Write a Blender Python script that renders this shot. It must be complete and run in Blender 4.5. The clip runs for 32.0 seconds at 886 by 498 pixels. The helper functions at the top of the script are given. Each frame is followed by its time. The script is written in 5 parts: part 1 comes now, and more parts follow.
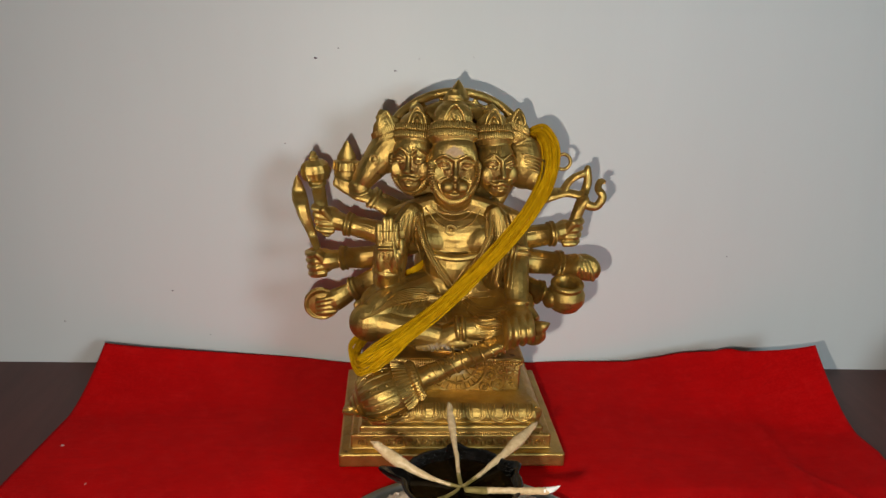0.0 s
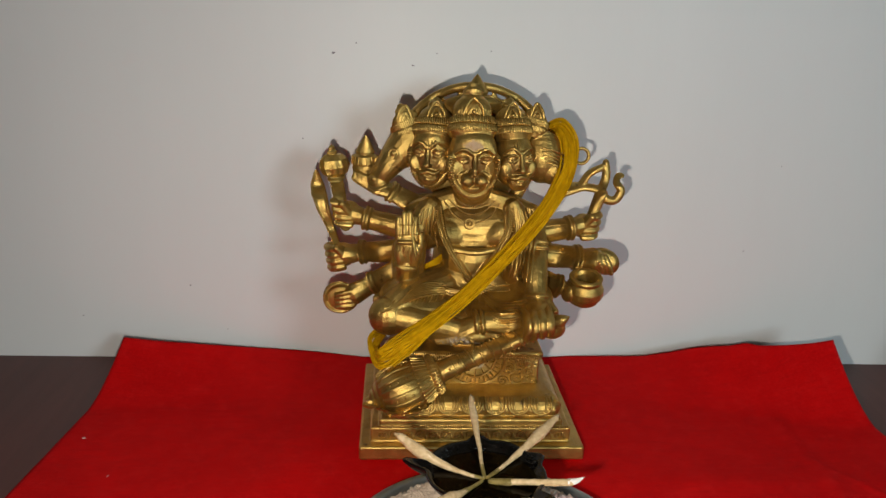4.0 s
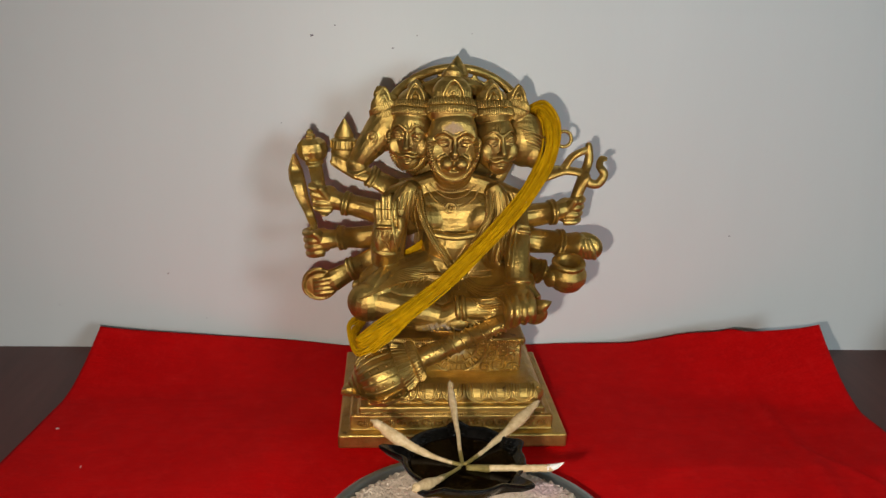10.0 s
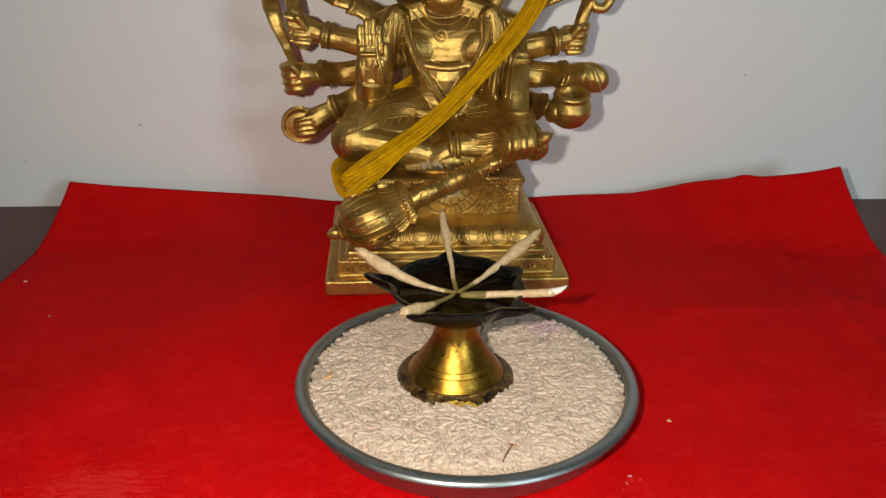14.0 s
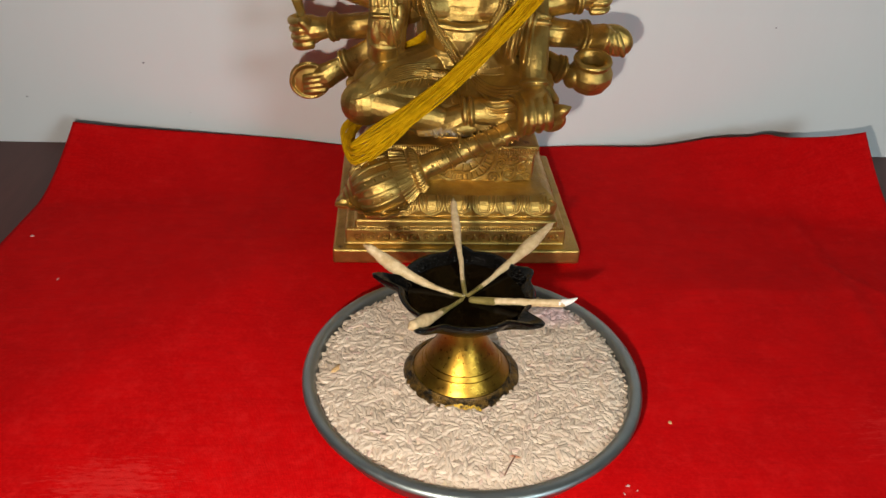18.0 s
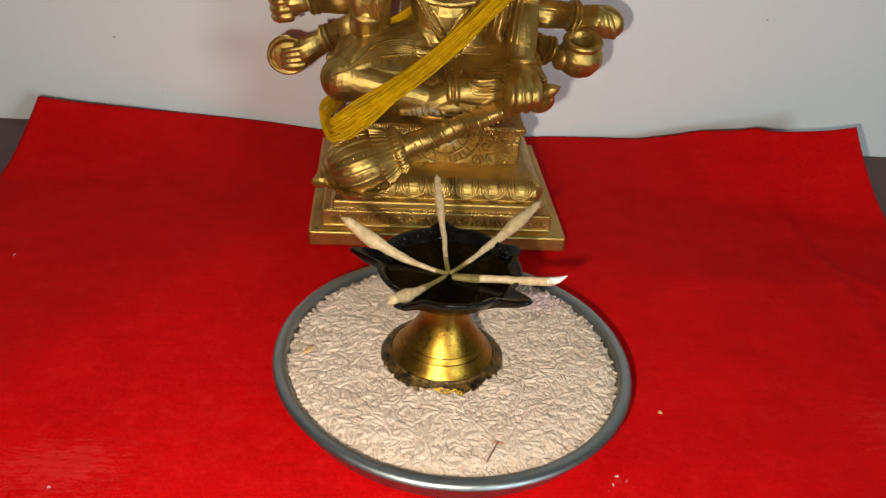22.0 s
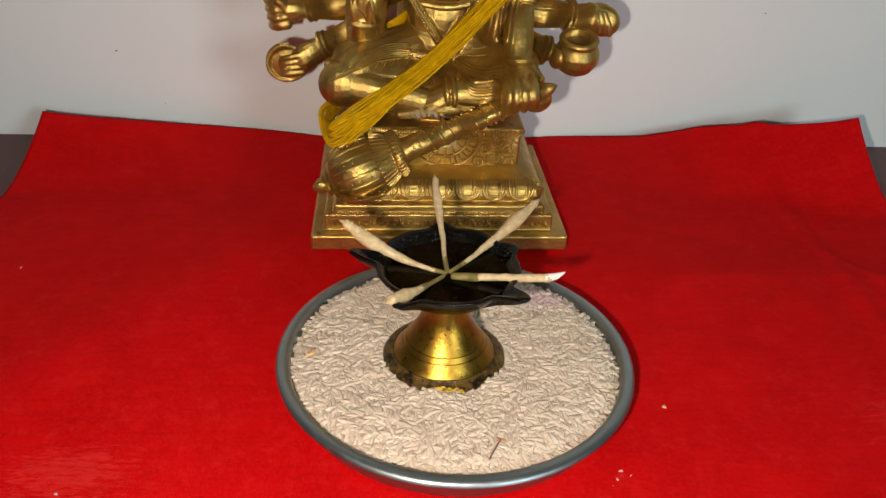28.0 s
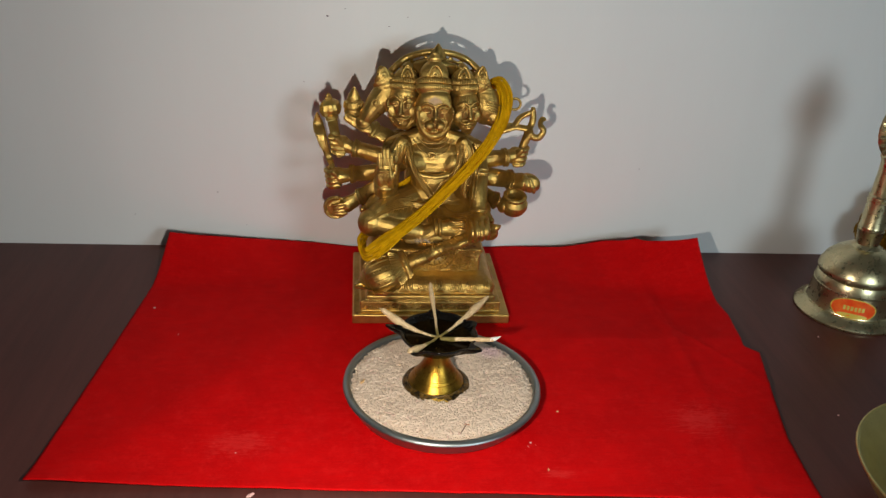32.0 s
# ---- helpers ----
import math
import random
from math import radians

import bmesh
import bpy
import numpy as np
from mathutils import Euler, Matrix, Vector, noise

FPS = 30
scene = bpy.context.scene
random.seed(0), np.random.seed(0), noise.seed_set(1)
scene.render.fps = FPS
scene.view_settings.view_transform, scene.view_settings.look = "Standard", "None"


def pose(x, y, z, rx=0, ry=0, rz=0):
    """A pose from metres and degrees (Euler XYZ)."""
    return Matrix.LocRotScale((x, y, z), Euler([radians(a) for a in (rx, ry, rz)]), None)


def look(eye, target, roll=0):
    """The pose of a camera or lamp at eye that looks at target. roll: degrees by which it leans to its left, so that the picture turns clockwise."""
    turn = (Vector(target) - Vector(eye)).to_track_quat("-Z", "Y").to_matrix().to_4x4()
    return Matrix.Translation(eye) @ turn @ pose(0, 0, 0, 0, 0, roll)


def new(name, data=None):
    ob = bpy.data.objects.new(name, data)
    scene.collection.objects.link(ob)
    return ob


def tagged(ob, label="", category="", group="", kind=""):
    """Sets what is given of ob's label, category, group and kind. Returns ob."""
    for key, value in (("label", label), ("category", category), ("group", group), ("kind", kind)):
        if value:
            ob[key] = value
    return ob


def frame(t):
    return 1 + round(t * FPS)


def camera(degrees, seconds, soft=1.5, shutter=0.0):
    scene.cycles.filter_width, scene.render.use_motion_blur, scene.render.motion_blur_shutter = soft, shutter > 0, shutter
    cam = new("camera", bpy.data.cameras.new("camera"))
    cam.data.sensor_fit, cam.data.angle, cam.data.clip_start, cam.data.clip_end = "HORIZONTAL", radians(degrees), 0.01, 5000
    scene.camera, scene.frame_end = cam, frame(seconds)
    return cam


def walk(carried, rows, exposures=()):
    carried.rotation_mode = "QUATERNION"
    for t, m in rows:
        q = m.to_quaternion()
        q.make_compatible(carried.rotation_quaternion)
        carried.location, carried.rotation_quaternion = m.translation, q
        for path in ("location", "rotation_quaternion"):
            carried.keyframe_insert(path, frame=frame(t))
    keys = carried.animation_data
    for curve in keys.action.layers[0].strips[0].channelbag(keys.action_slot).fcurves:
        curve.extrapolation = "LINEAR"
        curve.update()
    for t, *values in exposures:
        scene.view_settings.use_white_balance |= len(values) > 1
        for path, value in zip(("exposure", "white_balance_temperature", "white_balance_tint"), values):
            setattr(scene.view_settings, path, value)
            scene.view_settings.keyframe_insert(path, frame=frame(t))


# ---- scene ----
from mathutils.bvhtree import BVHTree

cam = camera(56.97, 32.0, 1.45)
# seconds, eye, a point looked at, roll
ROWS = [
    (0, (-0.05203, -0.54796, 0.33503), (-0.03151, -0.26064, 0.25118), 1.958),
    (0.5, (-0.05460, -0.54480, 0.33623), (-0.03395, -0.25804, 0.25054), 1.839),
    (1, (-0.05190, -0.54143, 0.32853), (-0.03110, -0.25428, 0.24421), 1.873),
    (1.5, (-0.05587, -0.54625, 0.33364), (-0.03490, -0.25932, 0.24861), 1.972),
    (2, (-0.05518, -0.54529, 0.33216), (-0.03408, -0.25836, 0.24714), 2.072),
    (2.5, (-0.05897, -0.54522, 0.33008), (-0.03800, -0.25829, 0.24503), 2.120),
    (3, (-0.06140, -0.54725, 0.33113), (-0.04124, -0.26019, 0.24633), 2.107),
    (3.5, (-0.06268, -0.54961, 0.33195), (-0.04376, -0.26239, 0.24742), 1.930),
    (5.5, (-0.06256, -0.54906, 0.33114), (-0.04406, -0.26190, 0.24631), 1.710),
    (6, (-0.05476, -0.54744, 0.33300), (-0.03539, -0.26041, 0.24793), 1.755),
    (6.5, (-0.05535, -0.54468, 0.33111), (-0.03500, -0.25784, 0.24562), 1.797),
    (7, (-0.05509, -0.54619, 0.32827), (-0.03530, -0.25902, 0.24373), 1.777),
    (7.5, (-0.05459, -0.54446, 0.33185), (-0.03411, -0.25790, 0.24546), 1.872),
    (8, (-0.05588, -0.54558, 0.32839), (-0.03451, -0.25875, 0.24314), 1.982),
    (8.5, (-0.05714, -0.54427, 0.32978), (-0.03598, -0.25773, 0.24348), 1.999),
    (9, (-0.05114, -0.54323, 0.32986), (-0.02926, -0.25657, 0.24414), 2.028),
    (9.5, (-0.05338, -0.54493, 0.33333), (-0.03128, -0.25863, 0.24647), 1.894),
    (10, (-0.05277, -0.54150, 0.32239), (-0.03132, -0.25511, 0.23568), 1.725),
    (10.5, (-0.05504, -0.55225, 0.32279), (-0.03358, -0.26729, 0.23149), 1.607),
    (11, (-0.05489, -0.55939, 0.30879), (-0.03273, -0.27697, 0.21006), 1.412),
    (11.5, (-0.04073, -0.54347, 0.26816), (-0.01857, -0.26414, 0.16102), 1.051),
    (12, (-0.04441, -0.52087, 0.25444), (-0.02295, -0.24410, 0.14071), 0.632),
    (12.5, (-0.03187, -0.50454, 0.24974), (-0.01097, -0.22994, 0.13075), 0.378),
    (13, (-0.03319, -0.50943, 0.26239), (-0.01234, -0.23567, 0.14147), 0.253),
    (13.5, (-0.04008, -0.51112, 0.25990), (-0.01916, -0.23711, 0.13957), 0.519),
    (14, (-0.04370, -0.51183, 0.26097), (-0.02259, -0.23770, 0.14094), 0.793),
    (14.5, (-0.04472, -0.50778, 0.25908), (-0.02355, -0.23371, 0.13892), 1.079),
    (16.5, (-0.05106, -0.47721, 0.32355), (-0.03209, -0.21857, 0.17274), 2.630),
    (17, (-0.04113, -0.47282, 0.31991), (-0.02259, -0.21811, 0.16251), 2.691),
    (17.5, (-0.04553, -0.47344, 0.31546), (-0.02726, -0.22041, 0.15533), 2.570),
    (18, (-0.04456, -0.47508, 0.31602), (-0.02624, -0.22225, 0.15559), 2.537),
    (18.5, (-0.04830, -0.47667, 0.31109), (-0.02952, -0.22306, 0.15195), 2.670),
    (19, (-0.04848, -0.47631, 0.30959), (-0.02889, -0.22241, 0.15099), 2.854),
    (19.5, (-0.04727, -0.47100, 0.30121), (-0.02651, -0.21720, 0.14261), 3.155),
    (20, (-0.04707, -0.46984, 0.29710), (-0.02464, -0.21566, 0.13932), 3.554),
    (20.5, (-0.04833, -0.47173, 0.29636), (-0.02466, -0.21764, 0.13863), 3.758),
    (21, (-0.04448, -0.47537, 0.30126), (-0.01945, -0.22090, 0.14434), 4.064),
    (21.5, (-0.04231, -0.46551, 0.29098), (-0.01635, -0.21060, 0.13495), 4.317),
    (22, (-0.04586, -0.46504, 0.28751), (-0.01888, -0.21030, 0.13136), 4.710),
    (22.5, (-0.05374, -0.47282, 0.28541), (-0.02538, -0.21787, 0.12985), 5.083),
    (23, (-0.05453, -0.46774, 0.27996), (-0.02596, -0.21283, 0.12437), 5.255),
    (23.5, (-0.05709, -0.46368, 0.27392), (-0.02871, -0.20899, 0.11796), 5.260),
    (24, (-0.05615, -0.46070, 0.27122), (-0.02871, -0.20623, 0.11471), 4.911),
    (24.5, (-0.04699, -0.46391, 0.28062), (-0.02067, -0.20927, 0.12421), 4.383),
    (25, (-0.04493, -0.46555, 0.28215), (-0.02015, -0.21047, 0.12620), 3.749),
    (25.5, (-0.04338, -0.46761, 0.28462), (-0.01993, -0.21195, 0.12942), 3.187),
    (27.5, (-0.04147, -0.46660, 0.28226), (-0.01879, -0.21022, 0.12814), 2.663),
    (28, (-0.03891, -0.46880, 0.28586), (-0.01666, -0.21248, 0.13156), 2.576),
    (28.5, (-0.03728, -0.46478, 0.28110), (-0.01468, -0.20857, 0.12667), 2.656),
    (29, (-0.04080, -0.46907, 0.28456), (-0.01757, -0.21278, 0.13037), 2.767),
    (29.5, (-0.03896, -0.46663, 0.28402), (-0.01557, -0.20996, 0.13047), 2.766),
    (30, (-0.04160, -0.46760, 0.28213), (-0.01721, -0.20969, 0.13085), 3.036),
    (30.5, (-0.04059, -0.48493, 0.29825), (-0.01466, -0.22437, 0.15185), 3.282),
    (30.9, (-0.05051, -0.53103, 0.32162), (-0.02139, -0.26539, 0.18528), 3.518),
    (31, (-0.04747, -0.54016, 0.34024), (-0.01961, -0.27510, 0.20251), 3.487),
    (31.2, (-0.05060, -0.57402, 0.38391), (-0.02130, -0.30733, 0.24969), 3.781),
    (31.5, (-0.05425, -0.64971, 0.46397), (-0.02485, -0.37976, 0.33643), 3.583),
    (31.8, (-0.07044, -0.72997, 0.48180), (-0.03920, -0.46034, 0.35404), 3.632),
    (32, (-0.08158, -0.76131, 0.47044), (-0.05009, -0.49391, 0.33815), 3.482),
]
EXPOSURES = [(0.0, -0.1), (10.0, -0.1), (12.5, -0.04), (14.5, -0.02), (17.0, 0.09), (30.3, 0.09), (31.4, -0.06), (32.0, -0.1)]
walk(cam, [(t, look(e, g, r)) for t, e, g, r in ROWS], EXPOSURES)

# ---------------------------------------------------------------- light
world = bpy.data.worlds.new("room_air")
scene.world = world
world.use_nodes = True
world.node_tree.nodes["Background"].inputs[0].default_value = (0.55, 0.6, 0.7, 1)
world.node_tree.nodes["Background"].inputs[1].default_value = 0.01


def lamp(name, kind, at, target, watts, colour, size):
    d = bpy.data.lights.new(name, kind)
    d.energy, d.color = watts, colour
    if kind == "AREA":
        d.shape, d.size, d.size_y = "RECTANGLE", size[0], size[1]
    else:
        d.shadow_soft_size = size
    ob = new(name, d)
    ob.matrix_world = look(at, target)
    return ob


# the torch beside the lens, a cool tube lamp to the front right, an added warm fill light to the front left
lamp("torch", "AREA", (-0.088, -0.492, 0.266), (0.03, 0, 0.06), 2.0, (1.0, 0.92, 0.81), (0.013, 0.013))
lamp("tube_lamp", "AREA", (0.62, -1.22, 0.43), (0.33, -0.06, 0.06), 5.8, (0.75, 0.93, 1.0), (0.34, 0.34))
lamp("warm_fill", "AREA", (-0.3, -1.4, 1.35), (0, 0, 0.1), 0.45, (1.0, 0.86, 0.78), (0.6, 0.6))


# ---------------------------------------------------------------- materials
def material(name):
    m = bpy.data.materials.new(name)
    m.use_nodes = True
    t = m.node_tree
    return m, t, t.nodes["Principled BSDF"]


def node(t, kind, **inputs):
    n = t.nodes.new(kind)
    for k, v in inputs.items():
        n.inputs[k.replace("_", " ")].default_value = v
    return n


def noise_of(t, scale, detail=4, rough=0.55, stretch=None):
    co = t.nodes.new("ShaderNodeTexCoord")
    n = node(t, "ShaderNodeTexNoise", Scale=scale, Detail=detail, Roughness=rough)
    if stretch:
        mp = t.nodes.new("ShaderNodeMapping")
        mp.inputs["Scale"].default_value = stretch
        t.links.new(co.outputs["Object"], mp.inputs["Vector"])
        t.links.new(mp.outputs["Vector"], n.inputs["Vector"])
    else:
        t.links.new(co.outputs["Object"], n.inputs["Vector"])
    return n.outputs["Fac"]


def ramp(t, fac, stops):
    r = t.nodes.new("ShaderNodeValToRGB")
    e = r.color_ramp.elements
    while len(e) < len(stops):
        e.new(0.5)
    for el, (p, c) in zip(e, stops):
        el.position, el.color = p, (*c, 1) if len(c) == 3 else c
    t.links.new(fac, r.inputs[0])
    return r.outputs[0]


def mix(t, fac, a, b):
    m = t.nodes.new("ShaderNodeMix")
    m.data_type = "RGBA"
    for sock, v in ((m.inputs[0], fac), (m.inputs[6], a), (m.inputs[7], b)):
        if isinstance(v, (int, float)):
            sock.default_value = v
        elif isinstance(v, tuple):
            sock.default_value = (*v, 1)
        else:
            t.links.new(v, sock)
    return m.outputs[2]


def bump(t, bsdf, height, strength, distance):
    b = node(t, "ShaderNodeBump", Strength=strength, Distance=distance)
    t.links.new(height, b.inputs["Height"])
    t.links.new(b.outputs[0], bsdf.inputs["Normal"])
    return b


def simple(name, a, b, scale, rough=0.5, metal=0.0, relief=0.2, depth=0.0004, stretch=None, fine=None, lo=0.35, hi=0.65):
    """Two tones mixed by noise, with a fine relief."""
    m, t, p = material(name)
    f = noise_of(t, scale, 5, 0.6, stretch)
    t.links.new(ramp(t, f, [(lo, a), (hi, b)]), p.inputs["Base Color"])
    p.inputs["Roughness"].default_value, p.inputs["Metallic"].default_value = rough, metal
    bump(t, p, noise_of(t, fine or scale * 8, 3, 0.6, stretch), relief, depth)
    return m


def brass(name, bright, dull, rough0, rough1, scale=55.0, grime=(0.30, 0.22, 0.13), grime_at=0.64, relief=0.12):
    m, t, p = material(name)
    big, small = noise_of(t, scale, 6, 0.6), noise_of(t, scale * 6, 4, 0.6)
    tone = mix(t, ramp(t, big, [(0.35, (0, 0, 0)), (0.68, (1, 1, 1))]), bright, dull)
    dirt = ramp(t, noise_of(t, scale * 1.7, 8, 0.7), [(grime_at, (0, 0, 0)), (grime_at + 0.1, (1, 1, 1))])
    t.links.new(mix(t, dirt, tone, grime), p.inputs["Base Color"])
    t.links.new(ramp(t, small, [(0.3, (rough0,) * 3), (0.7, (rough1,) * 3)]), p.inputs["Roughness"])
    p.inputs["Metallic"].default_value = 1.0
    fine = noise_of(t, scale * 22, 3, 0.6)
    both = t.nodes.new("ShaderNodeMath")
    both.operation = "MULTIPLY_ADD"
    t.links.new(fine, both.inputs[0]), t.links.new(small, both.inputs[2])
    both.inputs[1].default_value = 0.45
    bump(t, p, both.outputs[0], relief, 0.0008)
    return m, t, p, dirt


BRASS, bt, bp, bdirt = brass("statue_brass", (0.60, 0.395, 0.11), (0.40, 0.25, 0.065), 0.32, 0.48, 55.0, (0.16, 0.095, 0.04), 0.61, 0.55)
bp.inputs["Metallic"].default_value = 0.93
LAMP_BRASS = brass("lamp_brass", (0.43, 0.245, 0.032), (0.26, 0.135, 0.02), 0.25, 0.42, 90, (0.14, 0.065, 0.015), 0.58, 0.16)[0]
BELL_BRASS = brass("bell_brass", (0.66, 0.57, 0.34), (0.54, 0.45, 0.25), 0.24, 0.36, 30, (0.3, 0.22, 0.12), 0.72, 0.1)[0]
BOWL_BRASS = brass("bowl_brass", (0.68, 0.58, 0.25), (0.56, 0.46, 0.18), 0.32, 0.48, 25)[0]
STEEL = brass("steel", (0.36, 0.39, 0.385), (0.31, 0.335, 0.33), 0.34, 0.46, 40, (0.36, 0.36, 0.33), 0.74, 0.06)[0]
SOOT = simple("soot", (0.0012, 0.001, 0.0009), (0.005, 0.004, 0.003), 220, 0.10, 0.0, 0.8, 0.0007, None, 420)
SOOT.node_tree.nodes["Principled BSDF"].inputs["Specular IOR Level"].default_value = 0.3
CRUST = simple("wet_crust", (0.001, 0.0008, 0.0006), (0.004, 0.003, 0.002), 300, 0.08, 0.0, 0.6, 0.0006, None, 700)
OILY = simple("oily_grime", (0.012, 0.007, 0.003), (0.24, 0.13, 0.022), 260, 0.28, 0.5, 0.7, 0.001, None, 900, 0.40, 0.68)
TURMERIC = simple("turmeric", (0.09, 0.045, 0.006), (0.58, 0.34, 0.012), 420, 0.35, 0.1, 0.8, 0.001, None, 900, 0.40, 0.52)
OIL = simple("dark_oil", (0.0012, 0.0008, 0.0004), (0.004, 0.002, 0.0008), 60, 0.06, 0.0, 0.3, 0.0008, None, 110)
OIL.node_tree.nodes["Principled BSDF"].inputs["Specular IOR Level"].default_value = 0.07
COTTON = simple("oiled_cotton", (0.50, 0.34, 0.165), (0.66, 0.49, 0.28), 300, 0.26, 0.0, 0.35, 0.0008)
COTTON_DRY = simple("dry_cotton", (0.80, 0.74, 0.68), (0.88, 0.84, 0.8), 300, 0.8, 0.0, 0.6, 0.0008)
COTTON_GREEN = simple("soaked_cotton", (0.13, 0.095, 0.018), (0.25, 0.185, 0.05), 300, 0.3, 0.0, 0.6, 0.0008)
THREAD = simple("yellow_thread", (0.62, 0.325, 0.001), (0.84, 0.47, 0.004), 160, 0.7, 0.0, 0.9, 0.0008, None, 2600)
THREAD.node_tree.nodes["Principled BSDF"].inputs["Specular IOR Level"].default_value = 0.08


def vary_by_strand():
    """Each strand of thread a little lighter or darker than its neighbours."""
    t = THREAD.node_tree
    p = t.nodes["Principled BSDF"]
    old = p.inputs["Base Color"].links[0].from_socket
    shade = ramp(t, t.nodes.new("ShaderNodeObjectInfo").outputs["Random"], [(0.0, (0.0, 0.0, 0.0)), (0.6, (0.25, 0.25, 0.25)), (1.0, (0.75, 0.75, 0.75))])
    t.links.new(mix(t, shade, old, (0.44, 0.215, 0.001)), p.inputs["Base Color"])


vary_by_strand()


def make_rice():
    """Pale grains, each a little different, some pinkish or straw-coloured; light sinks into them."""
    m, t, p = material("rice")
    rnd = t.nodes.new("ShaderNodeNewGeometry").outputs["Random Per Island"]
    c = ramp(t, rnd, [(0.0, (0.75, 0.60, 0.465)), (0.45, (0.80, 0.645, 0.50)), (0.92, (0.85, 0.695, 0.545)), (0.985, (0.80, 0.575, 0.47)), (1.0, (0.77, 0.61, 0.40))])
    # grains in one patch at the back right tinted pink
    mp = t.nodes.new("ShaderNodeMapping")
    mp.inputs["Location"].default_value = (-5.3 / 1.9, -4.6 / 1.4, 0)
    mp.inputs["Scale"].default_value = (100 / 1.9, 100 / 1.4, 0)
    t.links.new(t.nodes.new("ShaderNodeTexCoord").outputs["Object"], mp.inputs["Vector"])
    ln = t.nodes.new("ShaderNodeVectorMath")
    ln.operation = "LENGTH"
    t.links.new(mp.outputs[0], ln.inputs[0])
    c = mix(t, ramp(t, ln.outputs["Value"], [(0.3, (0.7, 0.7, 0.7)), (1.0, (0, 0, 0))]), c, (0.72, 0.50, 0.54))
    t.links.new(c, p.inputs["Base Color"])
    p.inputs["Roughness"].default_value = 0.3
    p.inputs["Specular IOR Level"].default_value = 0.45
    # milky grains let light through
    tr = t.nodes.new("ShaderNodeBsdfTranslucent")
    t.links.new(c, tr.inputs["Color"])
    both = t.nodes.new("ShaderNodeMixShader")
    both.inputs[0].default_value = 0.25
    out = next(n for n in t.nodes if n.type == "OUTPUT_MATERIAL")
    t.links.new(p.outputs[0], both.inputs[1]), t.links.new(tr.outputs[0], both.inputs[2])
    t.links.new(both.outputs[0], out.inputs["Surface"])
    return m


RICE = make_rice()
RICE_BED = simple("rice_bed", (0.80, 0.65, 0.51), (0.87, 0.715, 0.565), 300, 0.7)
PAINT = simple("wall_paint", (0.77, 0.77, 0.76), (0.82, 0.82, 0.81), 3.0, 0.46, 0.0, 0.16, 0.001, (1, 1, 0.2), 60)
ROOM = simple("room_paint", (0.50, 0.49, 0.47), (0.56, 0.55, 0.53), 2.0, 0.6)
MARK = simple("wall_mark", (0.22, 0.17, 0.2), (0.3, 0.25, 0.27), 100, 0.7)
CRUMB = simple("crumb", (0.55, 0.30, 0.12), (0.7, 0.45, 0.2), 200, 0.8)
DUST = simple("dust_fleck", (0.66, 0.36, 0.32), (0.74, 0.46, 0.42), 200, 0.9)
STICKER = simple("sticker_red", (0.9, 0.06, 0.01), (0.95, 0.16, 0.02), 60, 0.25)
STICKER_GOLD = simple("sticker_gold", (0.95, 0.62, 0.06), (0.98, 0.8, 0.2), 60, 0.2, 0.3)
HUSK = simple("orange_husk", (0.42, 0.15, 0.07), (0.55, 0.27, 0.15), 200, 0.8)
TWIG = simple("twig_bark", (0.12, 0.07, 0.045), (0.26, 0.12, 0.06), 200, 0.8)


def make_wood():
    m, t, p = material("dark_wood")
    grain = noise_of(t, 9, 8, 0.65, (9, 0.7, 1))
    broad = noise_of(t, 3, 4, 0.5, (4, 0.5, 1))
    c = mix(t, grain, (0.060, 0.017, 0.014), (0.150, 0.046, 0.036))
    t.links.new(mix(t, ramp(t, broad, [(0.4, (0, 0, 0)), (0.7, (0.5, 0.5, 0.5))]), c, (0.06, 0.018, 0.015)), p.inputs["Base Color"])
    p.inputs["Roughness"].default_value = 0.42
    p.inputs["Specular IOR Level"].default_value = 0.3
    bump(t, p, grain, 0.15, 0.0006)
    return m


